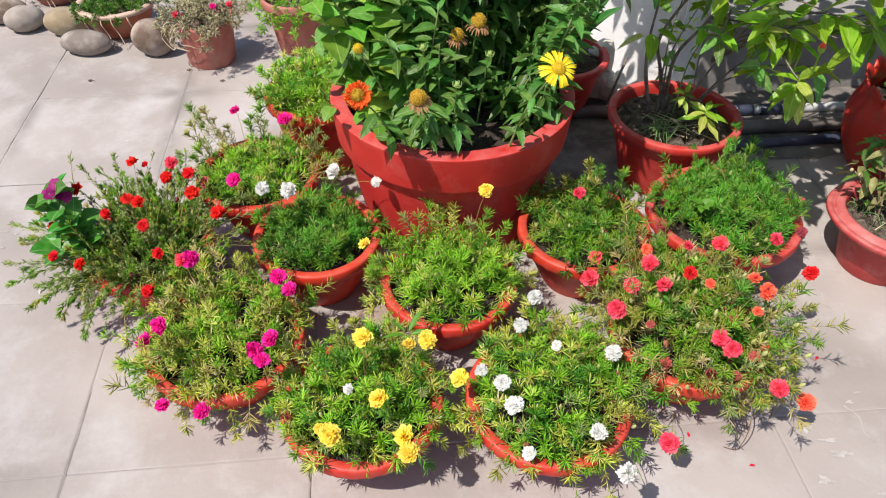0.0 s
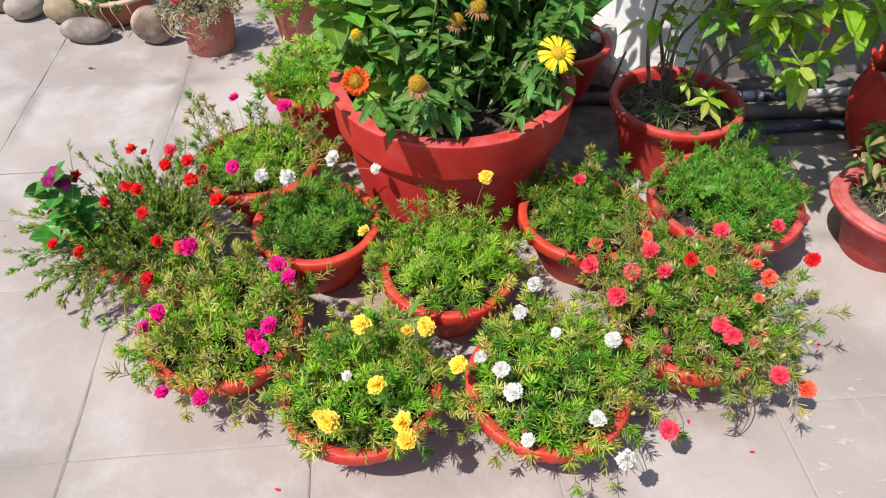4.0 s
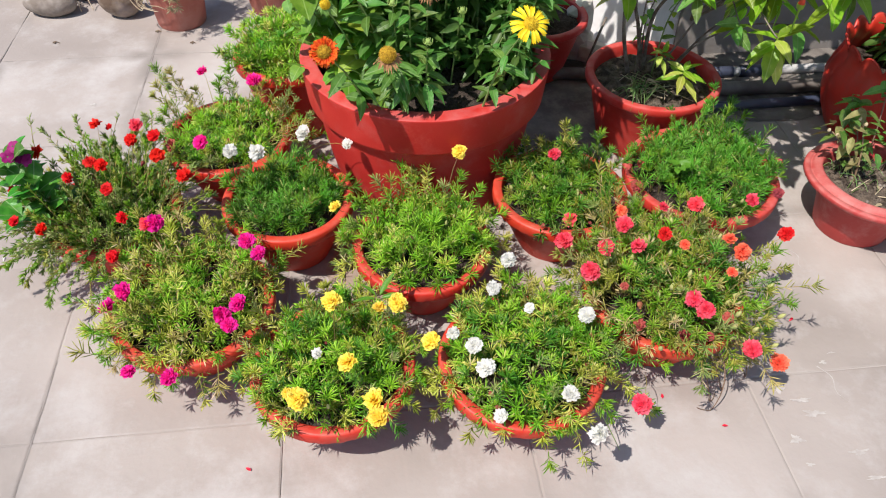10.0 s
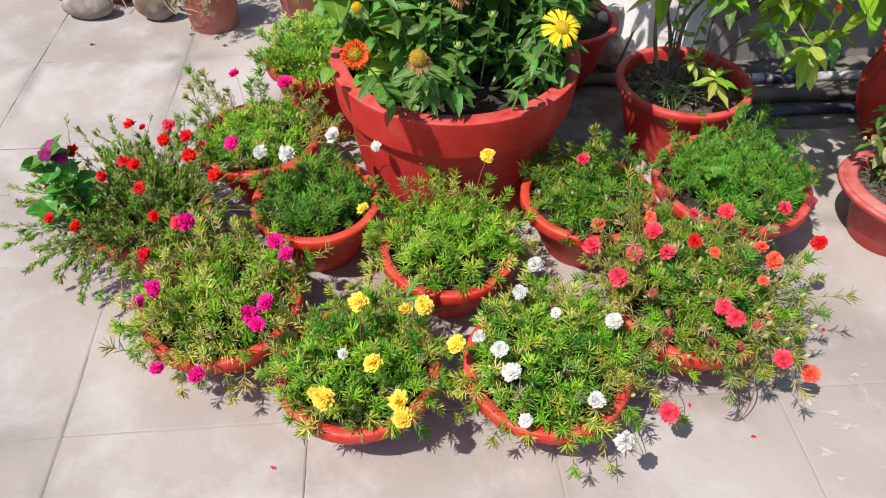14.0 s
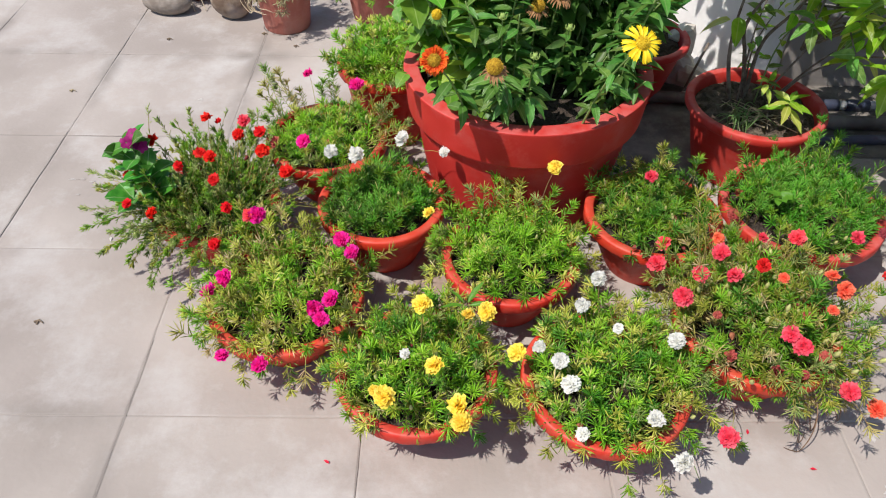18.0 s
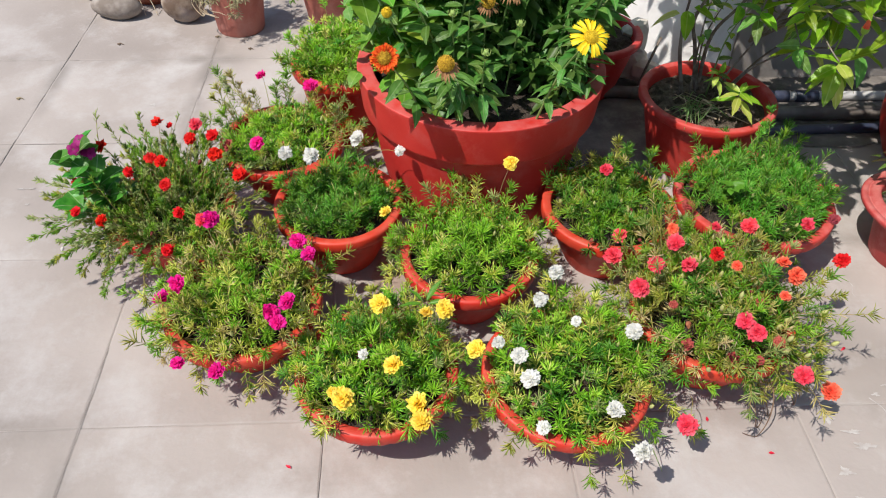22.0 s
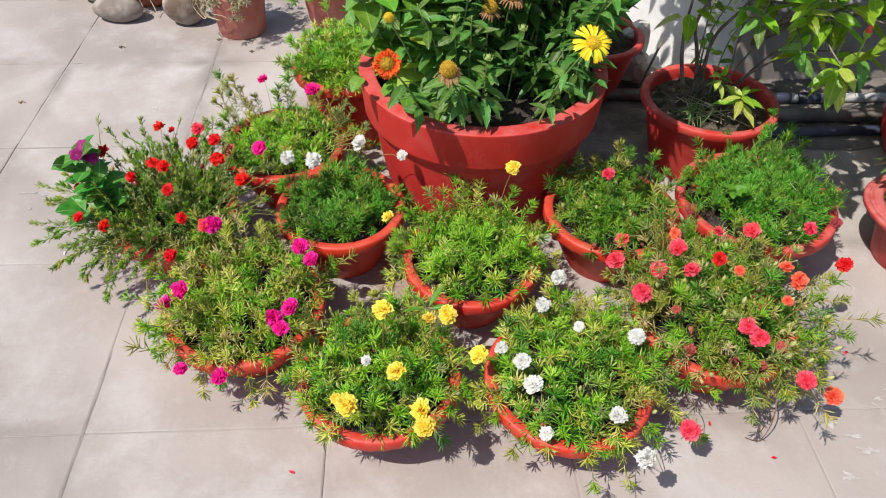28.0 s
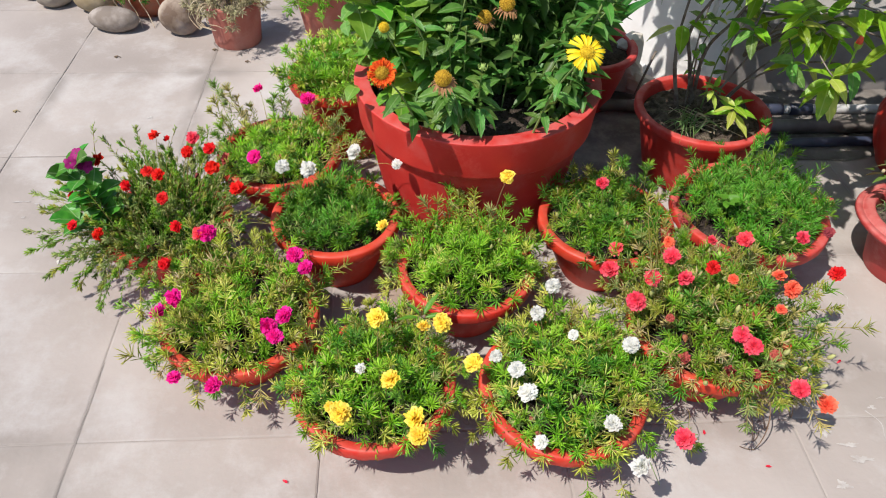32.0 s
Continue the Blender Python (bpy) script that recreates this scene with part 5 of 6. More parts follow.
# ---- hibiscus in the pot by the wall ----
hib = thing("potted_hibiscus", (2.440, -0.742, 0), "red plastic pot with a woody hibiscus and pale leaves", "potted plant")
prof = pot_profile(0.227, 0.268, 0.66, 0.03, 0.008)
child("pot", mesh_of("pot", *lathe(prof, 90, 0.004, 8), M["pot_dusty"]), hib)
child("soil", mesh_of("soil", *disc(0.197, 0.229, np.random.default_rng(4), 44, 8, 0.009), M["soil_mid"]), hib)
rng = np.random.default_rng(23)
BRANCHES = (
    [(-0.06, 0.07, 0.22), (-0.12, 0.05, 0.42), (-0.14, 0.02, 0.60), (-0.10, 0.04, 0.90)],
    [(0.00, 0.10, 0.22), (-0.06, 0.07, 0.40), (-0.10, 0.03, 0.55), (-0.02, -0.05, 0.80), (0.05, -0.1, 1.0)],
    [(0.00, 0.10, 0.24), (-0.03, 0.04, 0.46), (0.02, -0.02, 0.62), (0.10, -0.02, 0.85)],
    [(0.08, 0.06, 0.22), (0.14, 0.02, 0.36), (0.24, -0.05, 0.46), (0.33, -0.17, 0.52)],
    [(0.10, 0.10, 0.22), (0.20, 0.04, 0.42), (0.32, -0.06, 0.58), (0.46, -0.12, 0.66)],
    [(0.06, 0.10, 0.22), (0.16, 0.08, 0.45), (0.22, 0.0, 0.66), (0.30, -0.08, 0.95)],
    [(0.02, 0.0, 0.22), (0.03, -0.07, 0.29), (0.035, -0.135, 0.345)],
    [(0.04, 0.02, 0.22), (0.02, -0.05, 0.32), (-0.01, -0.09, 0.40)],
    [(0.22, 0.0, 0.66), (0.40, -0.1, 0.80), (0.60, -0.18, 0.92)],
    [(0.02, -0.02, 0.62), (0.14, -0.16, 0.66), (0.22, -0.2, 0.62)],
    [(0.30, -0.08, 0.60), (0.48, -0.18, 0.68), (0.68, -0.26, 0.70)],
    [(0.46, -0.12, 0.66), (0.62, -0.20, 0.62), (0.80, -0.20, 0.58)],
    [(0.10, 0.0, 0.50), (0.16, -0.10, 0.60), (0.30, -0.16, 0.66)],
)
twigs, hspots = [], []
for bi, pts in enumerate(BRANCHES):
    c = bezier(pts, 8)
    child("branch", mesh_of("branch", *rod(c, 0.0074 if bi < 3 else 0.0038, 0.0026, 8, 0.06, bi), M["bark"]), hib)
    top = pts[-1][2]
    n = (7 if bi in (3, 4, 10, 11) else 15) if top > 0.5 else 0
    for k in range(n):
        s = 1 - 0.45 * (k / n) ** 1.3
        p = c[int(s * (len(c) - 1))]
        a = k * 2.4 + rng.normal(0, 0.4)
        el = rng.normal(-0.45 if bi in (3, 4, 9, 10, 11) else -0.1, 0.35)
        if k < 4:
            p = c[-1]
        stalk = 0.02
        d = Vector((math.cos(a) * math.cos(el), math.sin(a) * math.cos(el), math.sin(el)))
        hspots.append((Vector(p) + d * stalk, d, rng.uniform(0.065, 0.115)))
for k in range(3):                                     # thin young shoots in the pot with small leaves
    a, r = rng.uniform(0, 6.28), rng.uniform(0.02, 0.10)
    x, y = r * math.cos(a), 0.05 + 0.7 * r * math.sin(a)
    h = rng.uniform(0.35, 0.75)
    c = bezier([(x, y, 0.225), (x * 1.3 + rng.normal(0, 0.02), y, 0.22 + h * 0.5), (x * 2.0 + rng.normal(0, 0.06), y + rng.normal(-0.03, 0.05), 0.22 + h)], 7)
    child("branch", mesh_of("branch", *rod(c, 0.0034, 0.0014, 6, 0.05, k), M["bark" if k % 3 else "green_stem"]), hib)
    for j in range(9):
        b = j * 2.4 + k
        hspots.append((Vector(c[min(len(c) - 1, 4 + j)]), Vector((math.cos(b), math.sin(b), rng.normal(0.0, 0.35))), rng.uniform(0.03, 0.06)))
tip = Vector((0.035, -0.135, 0.34))                     # the low sunlit rosette at the front
for k in range(12):
    b = k * 2.4
    d = Vector((math.cos(b), math.sin(b), 0.45 - 0.075 * k))
    child("leaf", leaf_mesh("lance", ("hibiscus", "hibiscus_yellow", "hibiscus")[k % 3], k % 3, 1.0, 0.32), hib, leaf_pose(tip + Vector((0, 0, 0.02 - 0.003 * k)), d, 0.060 + 0.0030 * k, rng))
for k in range(1450):                                  # unseen crown leaves, added where their dappled shade falls on pipes, wall and floor
    a = rng.uniform(0, 6.28)
    h = rng.uniform(0.80, 1.40)
    if (k < 560 and k % 5 < 2) or (k >= 1220 and k % 2) or (980 <= k < 1160 and k % 3):
        continue
    if k < 560:
        q = (rng.uniform(2.84, 4.0), rng.uniform(-0.52, 0.12))
    elif k < 820:
        q = (rng.uniform(2.76, 3.35), rng.uniform(-0.98, -0.50))
    elif k < 980:
        q = (rng.uniform(2.76, 2.98), rng.uniform(-0.70, -0.42))
    elif k >= 1380:
        q = (rng.uniform(2.38, 2.76), rng.uniform(-0.70, -0.46))
    elif k >= 1220:
        q = (rng.uniform(2.56, 2.95), rng.uniform(-0.12, 0.12))
    elif k < 1160:
        q = (rng.uniform(3.05, 3.38), rng.uniform(-0.98, -0.74))
    else:
        q = (rng.uniform(2.40, 2.82), rng.uniform(-0.70, -0.50))
    if 2.84 < q[0] < 3.14 and -0.88 < q[1] < -0.68 and k % 6:
        continue
    p = Vector((q[0] - 0.51 * h - 2.435, q[1] - 0.32 * h + 0.72, h))
    b = rng.uniform(0, 6.28)
    hspots.append((p, Vector((math.cos(b), math.sin(b), rng.normal(-0.2, 0.3))), rng.uniform(0.07, 0.11)))
    if k % 9 == 0:
        twigs.append(rod(bezier([(0.05 + 0.06 * math.cos(a), -0.04, 0.78), tuple(p)], 5), 0.003, 0.0015, 5))
add_leaves(hib, hspots, rng, "oval", ["hibiscus", "hibiscus", "leaf", "hibiscus", "hibiscus", "hibiscus_yellow", "hibiscus", "leaf", "hibiscus"], "hibiscus_rest", 0.44, lambda p: p[2] * 1.0 + p[1] * 0.4, 260)
tagged(child("twig", mesh_of("twig", *merge(twigs), M["bark"]), hib), "thin grey twigs", kind="stuff")
def hang(node, n, size, droop, mats, spin=0.0):
    """A whorl of leaves at a shoot's end, the lower ones hanging."""
    for k in range(n):
        b = spin + k * 2.4
        d = Vector((math.cos(b), math.sin(b), 0.5 - droop * (k / n) - 0.2 * rng.uniform()))
        child("leaf", leaf_mesh("oval", mats[k % len(mats)], k % 3, 1.0, 0.44), hib, leaf_pose(Vector(node) + Vector((0, 0, -0.004 * k)), d, size * rng.uniform(0.75, 1.15), rng))


HANG = ((0.20, -0.30, 0.555), (0.08, -0.28, 0.60), (0.33, -0.30, 0.66), (0.44, -0.20, 0.66), (-0.02, -0.20, 0.66), (0.10, -0.22, 0.68))
for k, node in enumerate(HANG):
    c = bezier([(0.08, 0.0, 0.46), (0.5 * node[0] + 0.05, 0.5 * node[1], 0.60 + 0.02 * k), node], 8)
    child("branch", mesh_of("branch", *rod(c, 0.0045, 0.002, 7, 0.05, k), M["bark"]), hib)
hang(HANG[0], 11, 0.098, 1.9, ("hibiscus", "hibiscus", "hibiscus_yellow", "hibiscus"))
hang(HANG[1], 8, 0.065, 1.0, ("hibiscus", "leaf", "hibiscus"), 1.0)
hang(HANG[2], 4, 0.105, 2.2, ("hibiscus", "hibiscus"), 2.0)
hang(HANG[3], 6, 0.115, 2.4, ("hibiscus", "leaf"), 0.5)
hang(HANG[4], 8, 0.07, 1.3, ("hibiscus", "leaf", "hibiscus"), 0.2)
hang((-0.03, -0.085, 0.40), 8, 0.05, 1.2, ("hibiscus", "hibiscus_yellow", "leaf"), 0.8)
hang(HANG[5], 9, 0.07, 1.3, ("hibiscus", "hibiscus", "hibiscus_yellow"), 1.4)
bud_at = Vector((0.215, -0.325, 0.665))
child("bud", mesh_of("bud", *lathe([(0.001, 0.03), (0.005, 0.026), (0.008, 0.012), (0.009, 0.0), (0.004, -0.01)], 12, 0.05), M["orange"]), hib, Matrix.Translation(bud_at), "pale red closed bud")
child("calyx", mesh_of("calyx", *lathe([(0.011, 0.006), (0.0105, 0.0), (0.009, -0.008), (0.003, -0.014), (0.002, -0.08)], 10, 0.05), M["hibiscus"]), hib, Matrix.Translation(bud_at))
child("root", mesh_of("root", *rod(bezier([(-0.03, -0.03, 0.235), (-0.035, -0.05, 0.275), (-0.015, -0.075, 0.27), (-0.03, -0.09, 0.245), (0.0, -0.11, 0.24)], 7), 0.0042, 0.0025, 7), M["root"]), hib, label="pale curled root")
blades = []
for k in range(26):                                    # grass tufts on the soil
    a = rng.uniform(0, 6.28)
    b = Vector((-0.08 + rng.normal(0, 0.02), -0.08 + rng.normal(0, 0.02), 0.23))
    L = rng.uniform(0.06, 0.11)
    blades.append(rod(bezier([tuple(b), tuple(b + Vector((math.cos(a) * L * 0.4, math.sin(a) * L * 0.4, L * 0.6))), tuple(b + Vector((math.cos(a) * L, math.sin(a) * L, L * 0.25)))], 4), 0.0022, 0.0006, 4))
child("grass_tuft", mesh_of("grass_tuft", *merge(blades), M["grass"]), hib)
for k in range(16):                                    # dry twigs fallen on the soil
    c = bezier([(rng.uniform(-0.11, 0.10), rng.uniform(-0.14, 0.05), 0.238), (rng.uniform(-0.11, 0.10), rng.uniform(-0.14, 0.05), 0.246)], 4)
    child("dry_twig", mesh_of("dry_twig", *rod(c, 0.0017, 0.001, 5), M["root"]), hib)

# ---- dark-leaved plant in the pot behind ----
back = thing("potted_paddle_plant", (2.14, -0.25, 0), "red plastic pot with dark upright paddle-shaped leaves", "potted plant")
# darker pot colour stands in for the deep shade on this pot
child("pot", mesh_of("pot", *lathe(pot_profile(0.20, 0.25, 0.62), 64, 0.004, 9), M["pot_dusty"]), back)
child("soil", mesh_of("soil", *disc(0.165, 0.215, rng), M["soil_dark"]), back)
for k in range(20):
    a = k * 2.4
    p = Vector((-0.03 + 0.06 * math.cos(a), 0.06 * math.sin(a), 0.23))
    d = Vector((0.34 * math.cos(a) - 0.14, 0.34 * math.sin(a) - 0.12, 1.0))
    child("leaf", leaf_mesh("oval", "paddle", k % 3, 1.0, 0.36), back, leaf_pose(p, d, rng.uniform(0.22, 0.34), rng, (math.cos(a) * -1, math.sin(a) * -1, 0.3)))

# ---- round bowl pot with bare soil ----
bowl = thing("potted_seedling", (2.983, -1.262, 0), "red plastic pot with grooved lip, dry soil and thin plant", "potted plant")
prof = [(0.001, 0.006), (0.09, 0.006), (0.10, 0), (0.108, 0), (0.112, 0.006), (0.128, 0.08), (0.145, 0.152), (0.150, 0.163), (0.185, 0.170), (0.196, 0.174), (0.201, 0.180), (0.202, 0.187), (0.200, 0.192), (0.195, 0.194), (0.186, 0.195), (0.184, 0.192), (0.181, 0.1915), (0.179, 0.195), (0.172, 0.199), (0.161, 0.2015), (0.154, 0.2015), (0.149, 0.198), (0.146, 0.185), (0.141, 0.165), (0.135, 0.13)]


def worn(r, z, a, i):
    """A lip that sags, and that has lost a bite on one side."""
    z += 0.004 * math.sin(2 * a + 1.0) * (z > 0.16)
    d = (a - radians(2) + math.pi) % (2 * math.pi) - math.pi
    if r > 0.148 and z > 0.16 and abs(d) < 0.16:
        z -= 0.016 * math.cos(d / 0.16 * 1.57) * (1 if r < 0.185 else 0.35)
    return r, z


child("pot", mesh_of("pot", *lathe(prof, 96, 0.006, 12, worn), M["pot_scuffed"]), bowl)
child("soil", mesh_of("soil", *disc(0.142, 0.165, rng, 40, 8, 0.008), M["soil_mid"]), bowl)
stems, spots, dried = [], [], []
for k, (x, y, dx, dy, top) in enumerate(((-0.045, 0.02, -0.03, 0.05, 0.36), (-0.04, 0.03, -0.10, 0.06, 0.31), (0.06, 0.05, 0.03, 0.06, 0.42), (0.065, 0.06, 0.10, 0.05, 0.36), (0.08, 0.04, 0.16, 0.02, 0.30), (0.02, 0.08, 0.03, 0.10, 0.40), (-0.02, 0.07, -0.05, 0.09, 0.38), (0.09, 0.06, 0.20, 0.06, 0.40))):
    c = bezier([(x, y, 0.16), (x + dx * 0.35, y + dy * 0.4, 0.16 + (top - 0.16) * 0.55), (x + dx, y + dy, top)], 9)
    stems.append(rod(c, 0.0036 if k in (0, 2) else 0.0024, 0.0014, 6))
    for j in range(20):
        b = j * 2.4 + k
        q = Vector(c[min(len(c) - 1, 5 + j)]) + Vector(rng.normal(0, 0.018, 3))
        (dried if k < 2 and j % 2 else spots).append((q, (math.cos(b), math.sin(b), rng.normal(-0.15, 0.3)), rng.uniform(0.036, 0.066)))
    if k < 2:
        for j in range(2):
            child("dry_head", mesh_of("dry_head", *lathe([(0.0005, 0.008), (0.003, 0.007), (0.0055, 0.001), (0.005, -0.004), (0.0015, -0.009)], 9, 0.25, k + j), M["husk_pale"]), bowl, Matrix.Translation(Vector(c[-1 - j]) + Vector((0.012 * (j - 1), -0.012 * j, 0.006))) @ Matrix.Scale(0.8, 4), "dry cream seed head")
for k, (q, d, size) in enumerate(dried):
    child("dry_leaf", leaf_mesh("oval", "fading", k % 3, 1.0, 0.44), bowl, leaf_pose(q, (d[0], d[1], d[2] - 0.4), size, rng), "fading olive-brown leaf")
add_leaves(bowl, spots, rng, "oval", ["leaf", "leaf_dark", "leaf"], "leaf_rest", 0.5, lambda p: p[1], 200)
for v, f in stems:
    child("stem", mesh_of("stem", v, f, M["stem_brown"]), bowl)
for k in range(18):
    child("pebble", mesh_of("pebble", *lathe([(0.0005, 0.006), (0.005, 0.004), (0.006, 0.0), (0.004, -0.003)], 7, 0.15, k), M["stone_grey"]), bowl, pose(rng.uniform(-0.1, 0.1), rng.uniform(-0.11, 0.06), 0.168))
weeds = []
for k in range(40):
    a, L = rng.uniform(0, 6.28), rng.uniform(0.03, 0.07)
    b = Vector((rng.uniform(-0.09, 0.11), rng.uniform(-0.04, 0.10), 0.163))
    weeds.append(rod(bezier([tuple(b), tuple(b + Vector((math.cos(a) * L * 0.4, math.sin(a) * L * 0.4, L * 0.6))), tuple(b + Vector((math.cos(a) * L, math.sin(a) * L, L * 0.35)))], 4), 0.0016, 0.0005, 4))
child("grass_tuft", mesh_of("grass_tuft", *merge(weeds), M["grass"]), bowl)
for k in range(9):
    child("dry_leaf", leaf_mesh("oval", "litter", k % 3, 1.0, 0.4), bowl, leaf_pose(Vector((rng.uniform(-0.09, 0.07), rng.uniform(-0.10, 0.05), 0.172)), (math.cos(k * 2.4), math.sin(k * 2.4), 0.05), rng.uniform(0.015, 0.035), rng))
for k in range(3):
    c = bezier([(rng.uniform(-0.1, 0.0), rng.uniform(-0.1, 0.0), 0.172), (rng.uniform(0.0, 0.1), rng.uniform(-0.1, 0.02), 0.175)], 5)
    child("twig", mesh_of("twig", *rod(c, 0.002, 0.0012, 6), M["root"]), bowl)

# ---- tall pot with a petal-shaped rim ----
wavy = thing("petal_rim_pot", (3.345, -0.765, 0), "tall glossy red pot with a scalloped petal rim and globe amaranth", "potted plant")


def scallop(r, z, a, i):
    q = abs(math.cos(a * 8))
    r *= 1 + 0.022 * (q - 0.5) * min(1.0, z / 0.1)
    if z > 0.26:
        s = (z - 0.26) / 0.09
        return r * (1 + 0.045 * s * (q - 0.4)), z - 0.050 * s * (1 - q ** 0.6)
    return r, z


prof = [(0.001, 0.008), (0.15, 0.008), (0.165, 0), (0.18, 0), (0.186, 0.008), (0.222, 0.08), (0.246, 0.15), (0.252, 0.20), (0.243, 0.25), (0.226, 0.30), (0.222, 0.335), (0.228, 0.360), (0.234, 0.372), (0.231, 0.376), (0.221, 0.368), (0.212, 0.34), (0.214, 0.30), (0.230, 0.25), (0.236, 0.22)]
child("pot", mesh_of("pot", *lathe([(r * 0.94, z * 0.93) for r, z in prof], 168, 0.0, 0, scallop), M["pot_wavy"]), wavy)
child("soil", mesh_of("soil", *disc(0.214, 0.222, rng, 40, 6), M["soil_dark"]), wavy)
stems, spots = [], []
for k in range(42):
    a, r = rng.uniform(0, 6.28), 0.17 * math.sqrt(rng.uniform(0, 1))
    x, y = r * math.cos(a) * 0.7 + 0.05, r * math.sin(a)
    h = rng.uniform(0.14, 0.32)
    over = 0.27 * (k % 2 == 0)                          # every other stem leans out over the front
    c = bezier([(x, y, 0.23), (x * 1.2, y * 1.2 - 0.02 - 0.4 * over, 0.23 + h * (0.5 + over)), (x * 1.5 + 0.08, y * 1.4 - 0.05 - over, 0.23 + h)], 6)
    stems.append(rod(c, 0.003, 0.0015, 6))
    for j in range(12):
        b = j * 2.4 + k
        spots.append((Vector(c[min(len(c) - 1, 2 + j)]), (math.cos(b), math.sin(b), rng.normal(0, 0.3)), rng.uniform(0.05, 0.088)))
    if k % 2 == 0:
        fl = child("flower", mesh_of("flower", *lathe([(0.0005, 0.011), (0.006, 0.009), (0.010, 0.002), (0.009, -0.005), (0.003, -0.010)], 14, 0.06, k), M["globe"]), wavy, Matrix.Translation(Vector(c[-1]) + Vector((0, 0, 0.012))), "small violet globe flower")
for k in range(44):                                    # shoots that arch over the front of the rim
    x = rng.uniform(0.0, 0.30)
    h = rng.uniform(0.0, 0.20)
    c = bezier([(x * 0.6, -0.10, 0.235), (x, -0.22, 0.37 + h), (x * 1.25, -0.36 + 0.4 * h, 0.34 + 0.8 * h)], 6)
    stems.append(rod(c, 0.0028, 0.0014, 6))
    for j in range(8):
        b = j * 2.4 + k
        spots.append((Vector(c[min(len(c) - 1, 5 + j)]), (math.cos(b), math.sin(b), rng.normal(-0.1, 0.3)), rng.uniform(0.048, 0.082)))
    if k % 2 == 0:
        child("flower", mesh_of("flower", *lathe([(0.0005, 0.011), (0.006, 0.009), (0.010, 0.002), (0.009, -0.005), (0.003, -0.010)], 14, 0.06, k), M["globe"]), wavy, Matrix.Translation(Vector(c[-1]) + Vector((0, 0, 0.012))), "small violet globe flower")
add_leaves(wavy, spots, rng, "oval", ["climber", "leaf", "climber"], "leaf_rest", 0.54, lambda p: p[1], 230)
for v, f in stems:
    child("stem", mesh_of("stem", v, f, M["green_stem"]), wavy)

# moss rose that stands beyond, beside the bowl pot
EDGE_BLOOMS = [(3.026, -1.526, 0.212, "coral", 1.15), (3.145, -1.462, 0.281, "coral", 1.0), (3.284, -1.561, 0.311, "coral", 1.1)]
portulaca((3.265, -1.62), 0.19, 0.19, "red plastic pot of straggling moss rose with coral blooms", "olive", EDGE_BLOOMS, 41, 200, tall=0.09, loose=0.5, extra=((150, 0.14, 0.6, 0.5, 4), (185, 0.16, 0.4, 0.8, 4)))

# ---- periwinkle among the scarlet moss rose ----
pv = Vector((0.535, -1.185, 0.0)) - Vector(redpot.matrix_basis.translation)
sp, st = [], []
for k, (dx, dy, h) in enumerate(((0.0, 0.0, 0.385), (-0.03, 0.01, 0.34), (0.035, -0.03, 0.32), (-0.01, -0.07, 0.25))):
    c = bezier([(pv.x + 0.1, pv.y + 0.02, 0.16), (pv.x + dx * 0.5 + 0.02, pv.y + dy * 0.5, 0.16 + (h - 0.16) * 0.6), (pv.x + dx, pv.y + dy, h)], 6)
    st.append(rod(c, 0.003, 0.002, 6))
    for j in range(12):
        a = j * 1.571 + 0.5 * (j // 2) + k
        sp.append((Vector(c[min(len(c) - 1, 3 + j)]), (math.cos(a), math.sin(a), rng.uniform(0.1, 1.3)), rng.uniform(0.058, 0.082)))
rng2 = np.random.default_rng(5)
for (p, d, s) in sp:
    child("leaf", leaf_mesh("round", "periwinkle", int(rng2.integers(3)), 1.0, 0.66), redpot, leaf_pose(p, d, s, rng2))
child("periwinkle_stem", mesh_of("periwinkle_stem", *merge(st), M["green_stem"]), redpot)


def five_petal(mat):
    v, f = [], []
    for k in range(5):
        a = k * 1.2566
        o = len(v)
        for i in range(4):
            s = i / 3
            for j in range(3):
                t = j - 1
                w = 0.0095 * math.sin(0.3 + 2.3 * s) * t
                r = 0.002 + 0.019 * s
                v.append((r * math.cos(a) - w * math.sin(a), r * math.sin(a) + w * math.cos(a), 0.002 * math.sin(s * 3) - 0.002 * s))
        for i in range(3):
            for j in range(2):
                q = o + i * 3 + j
                f.append((q, q + 1, q + 4, q + 3))
    return mesh_of("periwinkle_flower", v, f, M[mat])


pm = five_petal("violet")
for k in range(6):
    t = Vector((rng2.normal(-0.2, 0.5), rng2.normal(-0.5, 0.4), 1)).normalized()
    p = Vector((pv.x + rng2.normal(0, 0.014), pv.y + rng2.normal(0, 0.014), 0.395 + rng2.normal(0, 0.006)))
    child("periwinkle_flower", pm, redpot, Matrix.Translation(p) @ t.to_track_quat("Z", "Y").to_matrix().to_4x4() @ Matrix.Scale(0.85, 4), "purple five-petalled flower")


# ---- the wall, its ledge and the pipes ----
def box(x0, y0, z0, x1, y1, z1, bevel=0.006):
    bm = bmesh.new()
    bmesh.ops.create_cube(bm, size=1)
    for v in bm.verts:
        v.co = Vector(((x0 + x1) / 2 + v.co.x * (x1 - x0), (y0 + y1) / 2 + v.co.y * (y1 - y0), (z0 + z1) / 2 + v.co.z * (z1 - z0)))
    bmesh.ops.bevel(bm, geom=bm.edges[:], offset=bevel, segments=2, affect="EDGES", profile=0.6)
    return bm


def solid(name, bm, mat, label, category, kind="structure"):
    me = bpy.data.meshes.new(name)
    bm.to_mesh(me)
    bm.free()
    me.materials.append(mat)
    return tagged(new(name, me), label, category, kind=kind)


